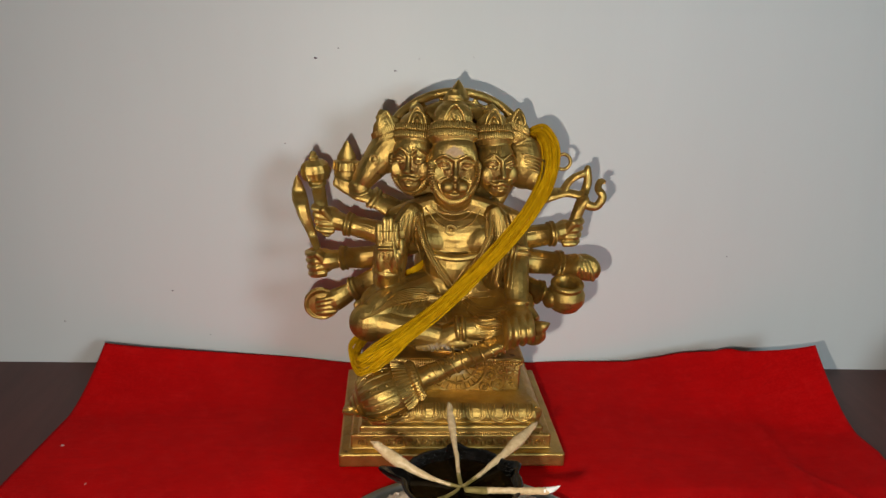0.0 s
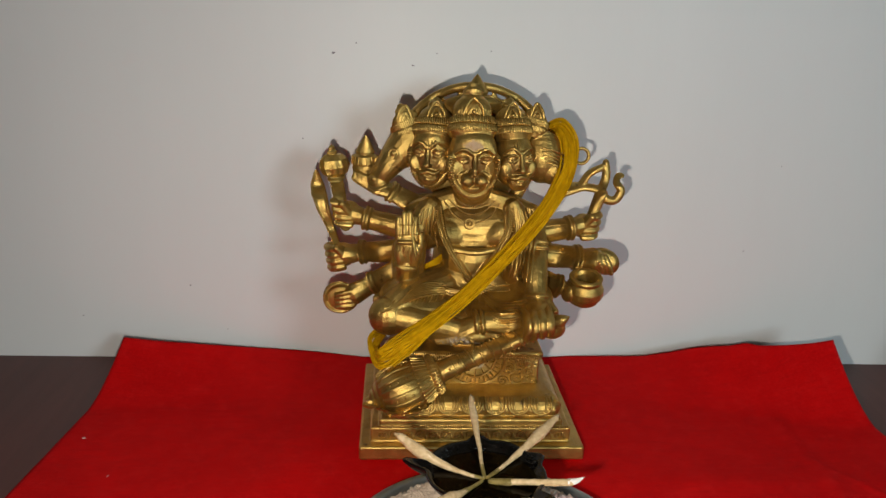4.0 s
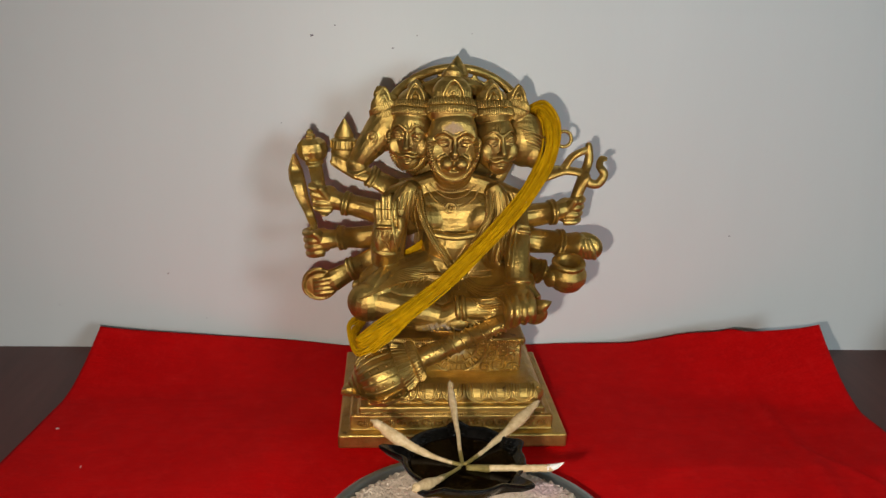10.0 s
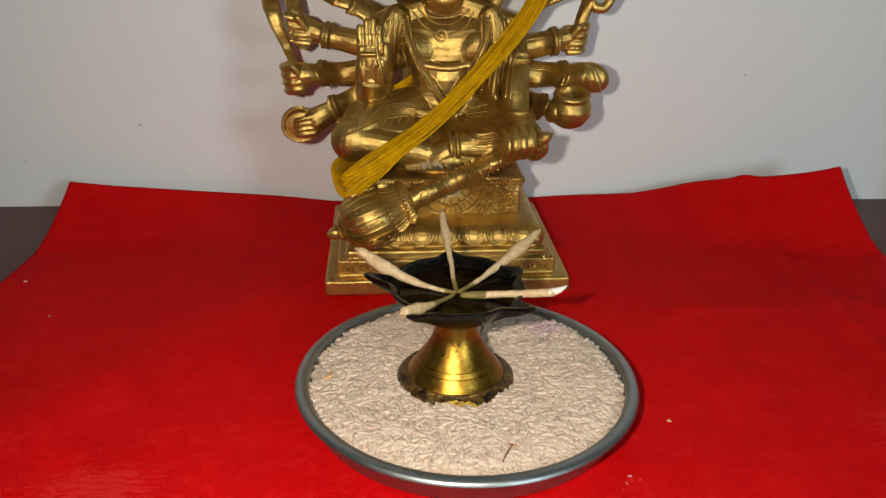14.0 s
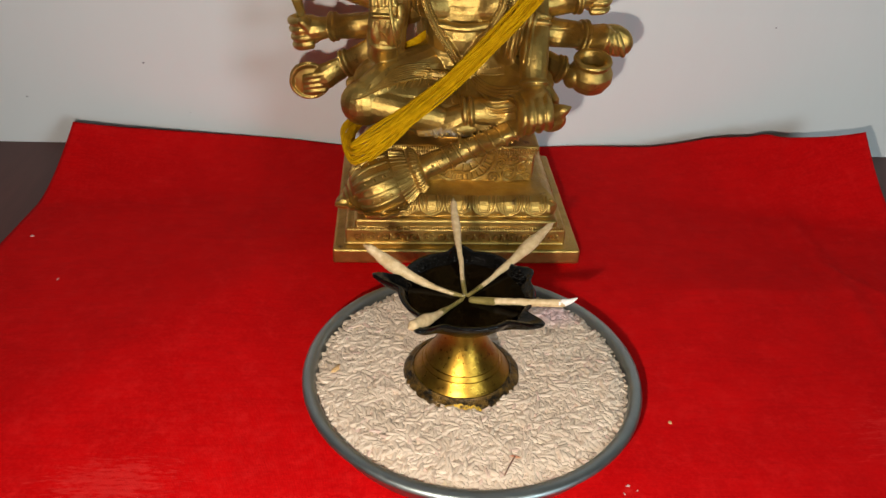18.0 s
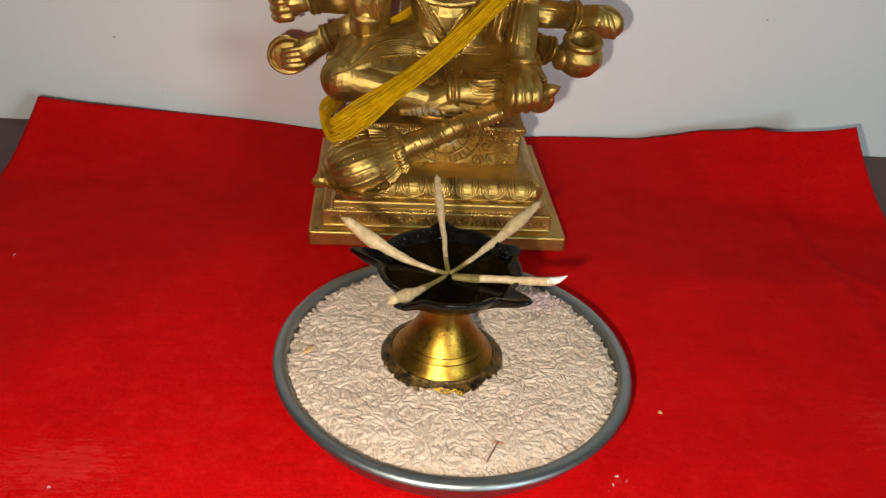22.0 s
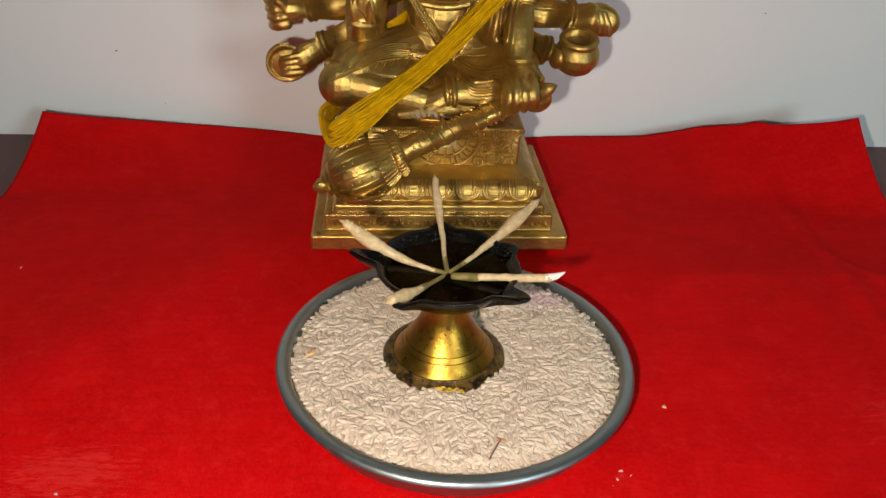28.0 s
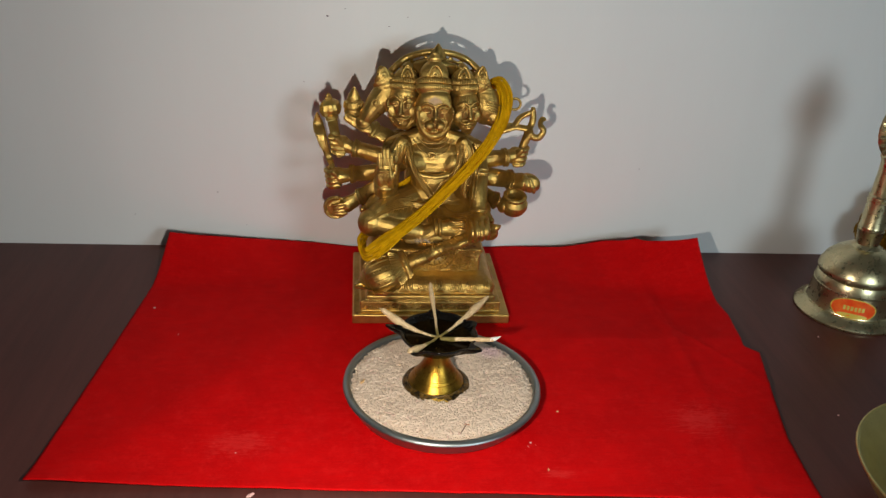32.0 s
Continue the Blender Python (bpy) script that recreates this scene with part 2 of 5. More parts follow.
def make_cloth():
    m, t, p = material("red_cloth")
    co = t.nodes.new("ShaderNodeTexCoord")
    waves = []
    for axis in ("X", "Y"):
        w = node(t, "ShaderNodeTexWave", Scale=420.0, Distortion=1.5, Detail=2.0)
        w.bands_direction = axis
        t.links.new(co.outputs["Object"], w.inputs["Vector"])
        waves.append(w.outputs["Fac"])
    add = t.nodes.new("ShaderNodeMath")
    t.links.new(waves[0], add.inputs[0]), t.links.new(waves[1], add.inputs[1])
    big = noise_of(t, 9, 6, 0.6)
    c = mix(t, ramp(t, big, [(0.35, (0, 0, 0)), (0.7, (1, 1, 1))]), (0.60, 0.001, 0.002), (0.70, 0.002, 0.003))
    slub = ramp(t, noise_of(t, 150, 5, 0.75, (1.0, 2.2, 1)), [(0.58, (0, 0, 0)), (0.76, (0.5, 0.5, 0.5))])
    c = mix(t, slub, c, (0.71, 0.008, 0.008))
    dark = ramp(t, noise_of(t, 60, 5, 0.7, (0.6, 3.4, 1)), [(0.50, (0, 0, 0)), (0.70, (0.4, 0.4, 0.4))])
    c = mix(t, dark, c, (0.44, 0.001, 0.003))
    blotch = ramp(t, noise_of(t, 26, 6, 0.7), [(0.40, (0.5, 0.5, 0.5)), (0.58, (0, 0, 0))])
    c = mix(t, blotch, c, (0.50, 0.001, 0.002))
    chalk = ramp(t, noise_of(t, 85, 9, 0.85), [(0.50, (0, 0, 0)), (0.72, (0.8, 0.8, 0.8))])
    c = mix(t, chalk, c, (0.77, 0.016, 0.016))
    fine = ramp(t, noise_of(t, 520, 3, 0.7), [(0.45, (0, 0, 0)), (0.62, (0.4, 0.4, 0.4))])
    c = mix(t, fine, c, (0.73, 0.008, 0.008))
    lines = ramp(t, noise_of(t, 95, 4, 0.7, (0.45, 9, 1)), [(0.48, (0, 0, 0)), (0.70, (0.28, 0.28, 0.28))])
    c = mix(t, lines, c, (0.45, 0.001, 0.003))
    # dusty, rubbed patches towards the front edge; the two wide ones also paint in sheen
    for at, size in (((9.0, -24.0), (6.5, 2.6)), ((24.0, -17.0), (14.0, 10.0)), ((-18.0, -19.5), (14.0, 7.5)), ((7.3, -20.3), (1.5, 1.1))):
        mp = t.nodes.new("ShaderNodeMapping")
        mp.inputs["Location"].default_value = (-at[0] / size[0], -at[1] / size[1], 0)
        mp.inputs["Scale"].default_value = (100 / size[0], 100 / size[1], 0)
        ln = t.nodes.new("ShaderNodeVectorMath")
        ln.operation = "LENGTH"
        t.links.new(co.outputs["Object"], mp.inputs["Vector"]), t.links.new(mp.outputs[0], ln.inputs[0])
        wob = t.nodes.new("ShaderNodeMath")
        wob.operation = "MULTIPLY_ADD"
        t.links.new(noise_of(t, 150, 8, 0.85, (0.6, 3.0, 1)), wob.inputs[0]), t.links.new(ln.outputs["Value"], wob.inputs[2])
        wob.inputs[1].default_value = 1.7
        c = mix(t, ramp(t, wob.outputs[0], [(0.7, (0.4, 0.4, 0.4)), (1.1, (0.26, 0.26, 0.26)), (2.0, (0, 0, 0))]), c, (0.78, 0.05, 0.045))
    t.links.new(c, p.inputs["Base Color"])
    p.inputs["Roughness"].default_value = 0.75
    p.inputs["Specular IOR Level"].default_value = 0.06
    bump(t, p, add.outputs[0], 0.3, 0.0003)
    return m


WOOD, CLOTH = make_wood(), make_cloth()


# ---------------------------------------------------------------- mesh tools
CM = 0.01


class Geo:
    """Collects vertices and faces, in centimetres."""

    def __init__(self):
        self.v, self.f = [], []

    def add(self, verts, faces):
        n = len(self.v)
        self.v += [tuple(p) for p in verts]
        self.f += [tuple(i + n for i in q) for q in faces]
        return self

    def grid(self, rings, close_u=True, cap=True):
        """Rings of equal length, joined one to the next; capped at both ends."""
        k, verts = len(rings[0]), [p for r in rings for p in r]
        faces = []
        for a in range(len(rings) - 1):
            for b in range(k if close_u else k - 1):
                c = (b + 1) % k
                faces.append((a * k + b, a * k + c, (a + 1) * k + c, (a + 1) * k + b))
        if cap and close_u:
            faces.append(tuple(range(k - 1, -1, -1)))
            faces.append(tuple((len(rings) - 1) * k + b for b in range(k)))
        return self.add(verts, faces)

    def ball(self, c, r, rot=(0, 0, 0), seg=20, rings=12):
        r = (r, r, r) if isinstance(r, (int, float)) else r
        m = pose(*c, *rot)
        out = []
        for a in range(1, rings):
            th = math.pi * a / rings
            out.append([m @ Vector((r[0] * math.sin(th) * math.cos(u), r[1] * math.sin(th) * math.sin(u), -r[2] * math.cos(th)))
                        for u in (2 * math.pi * b / seg for b in range(seg))])
        return self.grid(out)

    def tube(self, pts, radii, seg=12, fine=4, flat=1.0, round_ends=True):
        """A smooth tube through points; radii: one, or one for each point; flat: thickness along y over width."""
        pts = [Vector(p) for p in pts]
        radii = [radii] * len(pts) if isinstance(radii, (int, float)) else list(radii)
        path, rad = [], []
        n = len(pts)
        for i in range(n - 1):
            p0, p1, p2, p3 = pts[max(i - 1, 0)], pts[i], pts[i + 1], pts[min(i + 2, n - 1)]
            for s in range(fine):
                u = s / fine
                path.append(0.5 * (2 * p1 + (p2 - p0) * u + (2 * p0 - 5 * p1 + 4 * p2 - p3) * u * u + (3 * p1 - p0 - 3 * p2 + p3) * u ** 3))
                rad.append(radii[i] + (radii[i + 1] - radii[i]) * u)
        path.append(pts[-1]), rad.append(radii[-1])
        if round_ends:
            a, b = (path[0] - path[1]).normalized(), (path[-1] - path[-2]).normalized()
            path = [path[0] + a * rad[0] * 0.8, path[0] + a * rad[0] * 0.45] + path + [path[-1] + b * rad[-1] * 0.45, path[-1] + b * rad[-1] * 0.8]
            rad = [rad[0] * 0.35, rad[0] * 0.85] + rad + [rad[-1] * 0.85, rad[-1] * 0.35]
        up, out = None, []
        for i, p in enumerate(path):
            d = (path[min(i + 1, len(path) - 1)] - path[max(i - 1, 0)]).normalized()
            if up is None:
                up = Vector((0, 1, 0)) if abs(d.y) < 0.9 else Vector((0, 0, 1))
            side = d.cross(up).normalized()
            up = side.cross(d).normalized()
            out.append([p + (side * math.cos(u) + up * math.sin(u) * flat) * rad[i] for u in (2 * math.pi * b / seg for b in range(seg))])
        return self.grid(out)

    def lathe(self, profile, m=None, seg=32, cap=True, wave=None):
        """Turned about z; profile: (radius, height); wave(angle, k): factor on the radius."""
        m = m or Matrix()
        return self.grid([[m @ Vector((r * math.cos(u) * (wave(u, k) if wave else 1), r * math.sin(u) * (wave(u, k) if wave else 1), z))
                           for u in (2 * math.pi * b / seg for b in range(seg))] for k, (r, z) in enumerate(profile)], cap=cap)

    def ring(self, c, big, small, axis=(0, 0, 1), seg=24, sides=8, squash=(1, 1, 1)):
        m = Matrix.Translation(c) @ Vector((0, 0, 1)).rotation_difference(Vector(axis).normalized()).to_matrix().to_4x4() @ Matrix.Diagonal((*squash, 1))
        rows = [[m @ Vector(((big + small * math.cos(v)) * math.cos(u), (big + small * math.cos(v)) * math.sin(u), small * math.sin(v)))
                 for v in (2 * math.pi * b / sides for b in range(sides))] for u in (2 * math.pi * a / seg for a in range(seg))]
        return self.grid(rows + [rows[0]], cap=False)

    def box(self, lo, hi, bevel=0.1, m=None):
        """A box with bevelled edges."""
        bm = bmesh.new()
        lo, hi = Vector(lo), Vector(hi)
        for sx in (0, 1):
            for sy in (0, 1):
                for sz in (0, 1):
                    for k in range(3):
                        p = [(lo, hi)[s][i] + (bevel if not s else -bevel) * (i != k) for i, s in enumerate((sx, sy, sz))]
                        bm.verts.new(m @ Vector(p) if m else p)
        bmesh.ops.convex_hull(bm, input=bm.verts)
        bm.verts.index_update()
        self.add([v.co for v in bm.verts], [[v.index for v in f.verts] for f in bm.faces])
        bm.free()
        return self

    def mesh(self, name, mat, scale=CM, smooth=40):
        me = bpy.data.meshes.new(name)
        me.from_pydata([(x * scale, y * scale, z * scale) for x, y, z in self.v], [], self.f)
        bm = bmesh.new()
        bm.from_mesh(me)
        bmesh.ops.recalc_face_normals(bm, faces=bm.faces)
        bm.to_mesh(me)
        bm.free()
        me.materials.append(mat)
        if smooth:
            me.shade_smooth()
            me.set_sharp_from_angle(angle=radians(smooth))
        return me


def thing(name, label, category, at=(0, 0, 0), turn=0, group="", kind=""):
    """An empty at the base of a thing, which holds its parts. at: centimetres."""
    ob = tagged(new(name), label, category, group, kind)
    ob.empty_display_size = 0.01
    ob.matrix_world = pose(at[0] * CM, at[1] * CM, at[2] * CM, 0, 0, turn)
    return ob


def part(name, geo, mat, parent, label="", smooth=40):
    ob = new(name, geo.mesh(name, mat, CM, smooth) if isinstance(geo, Geo) else geo)
    ob.parent = parent
    return tagged(ob, label)


def solid(name, geo, mat, label, category, kind="", smooth=40, group=""):
    return tagged(new(name, geo.mesh(name, mat, CM, smooth)), label, category, group, kind)


# ---------------------------------------------------------------- the room
def wall_y(x):
    """The wall's face, in centimetres: it stands at a slight angle to the statue."""
    return 19.05 - 0.0115 * x


def build_room():
    g = Geo().add([(-160, wall_y(-160), -75), (160, wall_y(160), -75), (160, wall_y(160), 170), (-160, wall_y(-160), 170),
                   (-160, wall_y(-160) + 10, -75), (160, wall_y(160) + 10, -75), (160, wall_y(160) + 10, 170), (-160, wall_y(-160) + 10, 170)],
                  [(0, 1, 2, 3), (7, 6, 5, 4), (0, 4, 5, 1), (1, 5, 6, 2), (2, 6, 7, 3), (3, 7, 4, 0)])
    wall = solid("wall_back", g, PAINT, "off-white painted wall behind the brass statue", "wall", "structure", 0)
    # unseen walls, ceiling and floor, added to bounce light and show in the brass
    for name, lo, hi in (("bounce_wall_left", (-170, -220, -75), (-160, 32, 170)), ("bounce_wall_right", (160, -220, -75), (170, 32, 170)),
                         ("bounce_wall_front", (-170, -230, -75), (170, -220, 170))):
        solid(name, Geo().box(lo, hi, 0.2), ROOM, "unseen plain wall added to bounce light and be reflected", "wall", "structure", 0)
    solid("ceiling", Geo().box((-170, -230, 170), (170, 32, 180), 0.2), ROOM, "unseen pale ceiling added to bounce light and be reflected", "ceiling", "structure", 0)
    solid("floor", Geo().box((-170, -230, -80), (170, 32, -75), 0.2), ROOM, "unseen plain floor added below the table", "floor", "structure", 0)
    # small marks and chips on the wall
    rng = random.Random(4)
    for x, z, s in ((-11.7, 29.2, 0.22), (-9.7, 30.1, 0.12), (-2.6, 29.4, 0.10), (2.2, 29.7, 0.08), (-25.3, 7.4, 0.14), (27.5, 11.7, 0.12),
                    (-35.5, 4.2, 0.1), (-11.2, 17.2, 0.10), (-14.5, 21.6, 0.10), (-4.7, 28.3, 0.16), (-22, 3, 0.07), (30, 20, 0.06)):
        k = Geo().lathe([(0.05 * s, 0.05), (0.8 * s, 0.03), (s, 0.0)], pose(x, wall_y(x) - 0.01, z, 90, 0, 0) @ Matrix.Diagonal((0.7, 0.45, 1, 1)), 9,
                        wave=lambda u, k: 1 + 0.35 * math.sin(3 * u + x) + 0.2 * math.sin(5 * u))
        ob = part("stain", k, MARK, wall)
    return wall


def build_table():
    t = thing("table", "dark brown wooden table against the wall", "table")
    e = 0.25
    plan = [(-110, -46), (110, -46), (110, wall_y(110) - 0.05), (-110, wall_y(-110) - 0.05)]
    inner = [(-110 + e, -46 + e), (110 - e, -46 + e), (110 - e, wall_y(110) - 0.05), (-110 + e, wall_y(-110) - 0.05)]
    part("tabletop", Geo().grid([[Vector((x, y, z)) for x, y in ring] for ring, z in ((inner, -3.0), (plan, -3.0 + e), (plan, -e), (inner, 0.0))]), WOOD, t, smooth=30)
    for x in (-104, 104):
        for y in (-40, 12):
            part("leg", Geo().box((x - 3, y - 3, -75), (x + 3, y + 3, -3), 0.3), WOOD, t)
    return t


def lerp_table(x, rows, soft=True):
    for (a, va), (b, vb) in zip(rows, rows[1:]):
        if x <= b:
            u = max(0.0, (x - a) / (b - a))
            u = u * u * (3 - 2 * u) if soft else u
            return va + (vb - va) * u
    return rows[-1][1]


def cloth_point(u, v):
    """u across, v from front to back, both 0 to 1; centimetres."""
    yf = -23.9 - 4.1 * u
    left = (-34.2 + 3.4 * v)
    right = lerp_table(v, [(0, 30.5), (0.2, 31.3), (0.53, 34.3), (0.56, 33.1), (0.73, 34.2), (1, 33.7)], False)
    x = left + (right - left) * u
    back_y = lerp_table(x, [(-31, 16.2), (-12, 18.5), (8, 18.6), (22, 16.4), (34, 11.6)])
    back_z = lerp_table(x, [(-31, 3.3), (-20, 1.7), (-9, 0.4), (9, 0.45), (18, 1.4), (27, 3.45), (34, 4.7)], False)
    y = yf + (back_y - yf) * v
    rise = max(0.0, (v - 0.80) / 0.20)
    z = 0.12 + back_z * rise ** 1.5
    # fold lines and slight waves
    z += 0.11 * max(0.0, x - 27.0) * v
    fold = x - (27.0 + 0.04 * (y - 15))
    z += 0.3 * math.exp(-(fold / 0.8) ** 2) * (0.4 + 0.6 * v)
    ridge = y + 3.2 + 0.03 * x
    z += (0.55 * math.exp(-(math.hypot(ridge, 1.6) - 1.6) / (6.0 if ridge < 0 else 3.5)) + 0.03 * math.exp(-(ridge / 0.5) ** 2)) * max(0.0, min(1.0, (x - 9) / 7))
    z += 0.10 * math.exp(-((x - 27.5 + 0.62 * (y + 3)) / 0.35) ** 2) * max(0.0, min(1.0, (x - 24) / 3)) * max(0.0, min(1.0, (2 - y) / 3))
    # the stiff cloth bends along a slanting line beside the statue
    bend = ((x + 18.0) * 0.78 - (y + 6.6) * 0.63)
    z += 0.42 * math.exp(-(math.hypot(bend, 1.4) - 1.4) / 4.5) * max(0.0, min(1.0, (-9.0 - x) / 5)) * max(0.0, min(1.0, (11 - y) / 8))
    z += 0.14 * max(0.0, noise.noise(Vector((x * 0.07, y * 0.07, 3.0)))) + 0.02 * max(0.0, noise.noise(Vector((x * 0.5, y * 0.5, 7.0))))
    z += 0.35 * math.exp(-((y - yf) / 1.2) ** 2) * (0.35 + 0.65 * abs(noise.noise(Vector((x * 0.1, 0, 1)))))
    return Vector((x, y, z))


def build_cloth():
    nu, nv = 220, 170
    top = [[cloth_point(a / nu, b / nv) for a in range(nu + 1)] for b in range(nv + 1)]
    g = Geo().grid(top, close_u=False)
    me = g.mesh("altar_cloth", CLOTH, CM, 60)
    ob = tagged(new("altar_cloth", me), "creased red cotton cloth on the table, back edge curling up", "cloth")
    s = ob.modifiers.new("thickness", "SOLIDIFY")
    s.thickness, s.offset = 0.0008, -1
    return ob


# ---------------------------------------------------------------- the plate of rice and the oil lamp
PLATE = (-0.06, -13.08)
LAMP_AT = (-0.72, -13.6)


def build_plate():
    g = Geo().lathe([(0.02, 0.16), (8.0, 0.16), (8.3, 0.3), (8.52, 1.2), (8.58, 1.6), (8.63, 1.70), (8.72, 1.755), (8.98, 1.775), (9.13, 1.74), (9.25, 1.66), (9.29, 1.52),
                     (9.2, 1.5), (8.8, 1.52), (8.7, 1.4), (8.62, 1.0), (8.45, 0.12), (8.0, 0.0), (0.02, 0.0)], seg=96)
    ob = solid("steel_plate", g, STEEL, "round stainless steel plate filled with rice, on the red cloth", "plate", smooth=50)
    ob.location = (PLATE[0] * CM, PLATE[1] * CM, 0.0030)
    return ob


def rice_height(x, y):
    r = math.hypot(x, y)
    z = 1.62 + 0.22 * math.exp(-(r / 6.5) ** 4) + 0.16 * noise.noise(Vector((x * 0.5, y * 0.5, 0))) + 0.06 * noise.noise(Vector((x * 1.7, y * 1.7, 4)))
    return z - 0.4 * max(0.0, (r - 7.6) / 0.75)


def build_rice():
    """Loose grains on a bed: tapered, slightly bent, lying every way."""
    rng = random.Random(11)
    rows = []
    for k in range(30):
        r = 0.05 + 8.3 * k / 29
        rows.append([Vector((r * math.cos(u), r * math.sin(u), rice_height(r * math.cos(u), r * math.sin(u)) + 0.015)) for u in (2 * math.pi * j / 90 for j in range(90))])
    rows.append([Vector((8.48 * math.cos(u), 8.48 * math.sin(u), 1.12)) for u in (2 * math.pi * j / 90 for j in range(90))])
    bed = Geo().grid(rows)
    ob = solid("rice_heap", bed, RICE_BED, "bed of raw white rice in the steel plate", "rice", "stuff")
    ob.location = (PLATE[0] * CM, PLATE[1] * CM, 0.0030)
    prof = [(-0.5, 0.25), (-0.42, 0.70), (-0.2, 0.98), (0.2, 1.0), (0.42, 0.74), (0.5, 0.28)]
    sides = 6
    verts, faces = [], []
    count = 0
    while count < 6800:
        r, a = 8.3 * math.sqrt(rng.random()), rng.random() * 2 * math.pi
        x, y = r * math.cos(a), r * math.sin(a)
        if math.hypot(x + PLATE[0] - LAMP_AT[0], y + PLATE[1] - LAMP_AT[1]) < 3.02:
            continue
        count += 1
        length, wide = rng.uniform(0.68, 0.98), rng.uniform(0.122, 0.156)
        if rng.random() < 0.1:
            length *= 0.6
        z = rice_height(x, y) - 0.02 + rng.random() * 0.13
        m = pose(x, y, z, rng.uniform(0, 360), rng.gauss(0, 9), rng.uniform(0, 360))
        n = len(verts)
        for px, k in prof:
            for b in range(sides):
                u = 2 * math.pi * b / sides
                verts.append(m @ Vector((px * length, wide * k * math.cos(u), wide * 0.8 * k * math.sin(u) + 0.02 * (1 - (2 * px) ** 2))))
        for q in range(len(prof) - 1):
            for b in range(sides):
                c = (b + 1) % sides
                faces.append((n + q * sides + b, n + q * sides + c, n + (q + 1) * sides + c, n + (q + 1) * sides + b))
        faces.append(tuple(n + b for b in range(sides - 1, -1, -1)))
        faces.append(tuple(n + (len(prof) - 1) * sides + b for b in range(sides)))
    me = bpy.data.meshes.new("rice_grains")
    me.from_pydata([v * CM for v in verts], [], faces)
    me.materials.append(RICE)
    me.shade_smooth()
    grains = tagged(new("rice_grains", me), "loose raw white rice grains heaped in the steel plate", "rice", "", "stuff")
    grains.location = ob.location
    return grains


# direction, length and half width of each lip
LIPS = ((92, 0.16, 0.15), (171, 0.42, 0.105), (236, 0.40, 0.125), (314, 0.43, 0.125), (24, 0.17, 0.16))


def lip_wave(u, amount):
    """Five narrow hand-pinched lips round a circular bowl."""
    k = 0.0
    for a, size, wide in LIPS:
        d = abs((u - math.radians(a) + math.pi) % (2 * math.pi) - math.pi)
        k += size * math.exp(-(d / wide) ** 2.4) - 0.05 * math.exp(-(d / (2.3 * wide)) ** 2)
    return 1 + amount * k


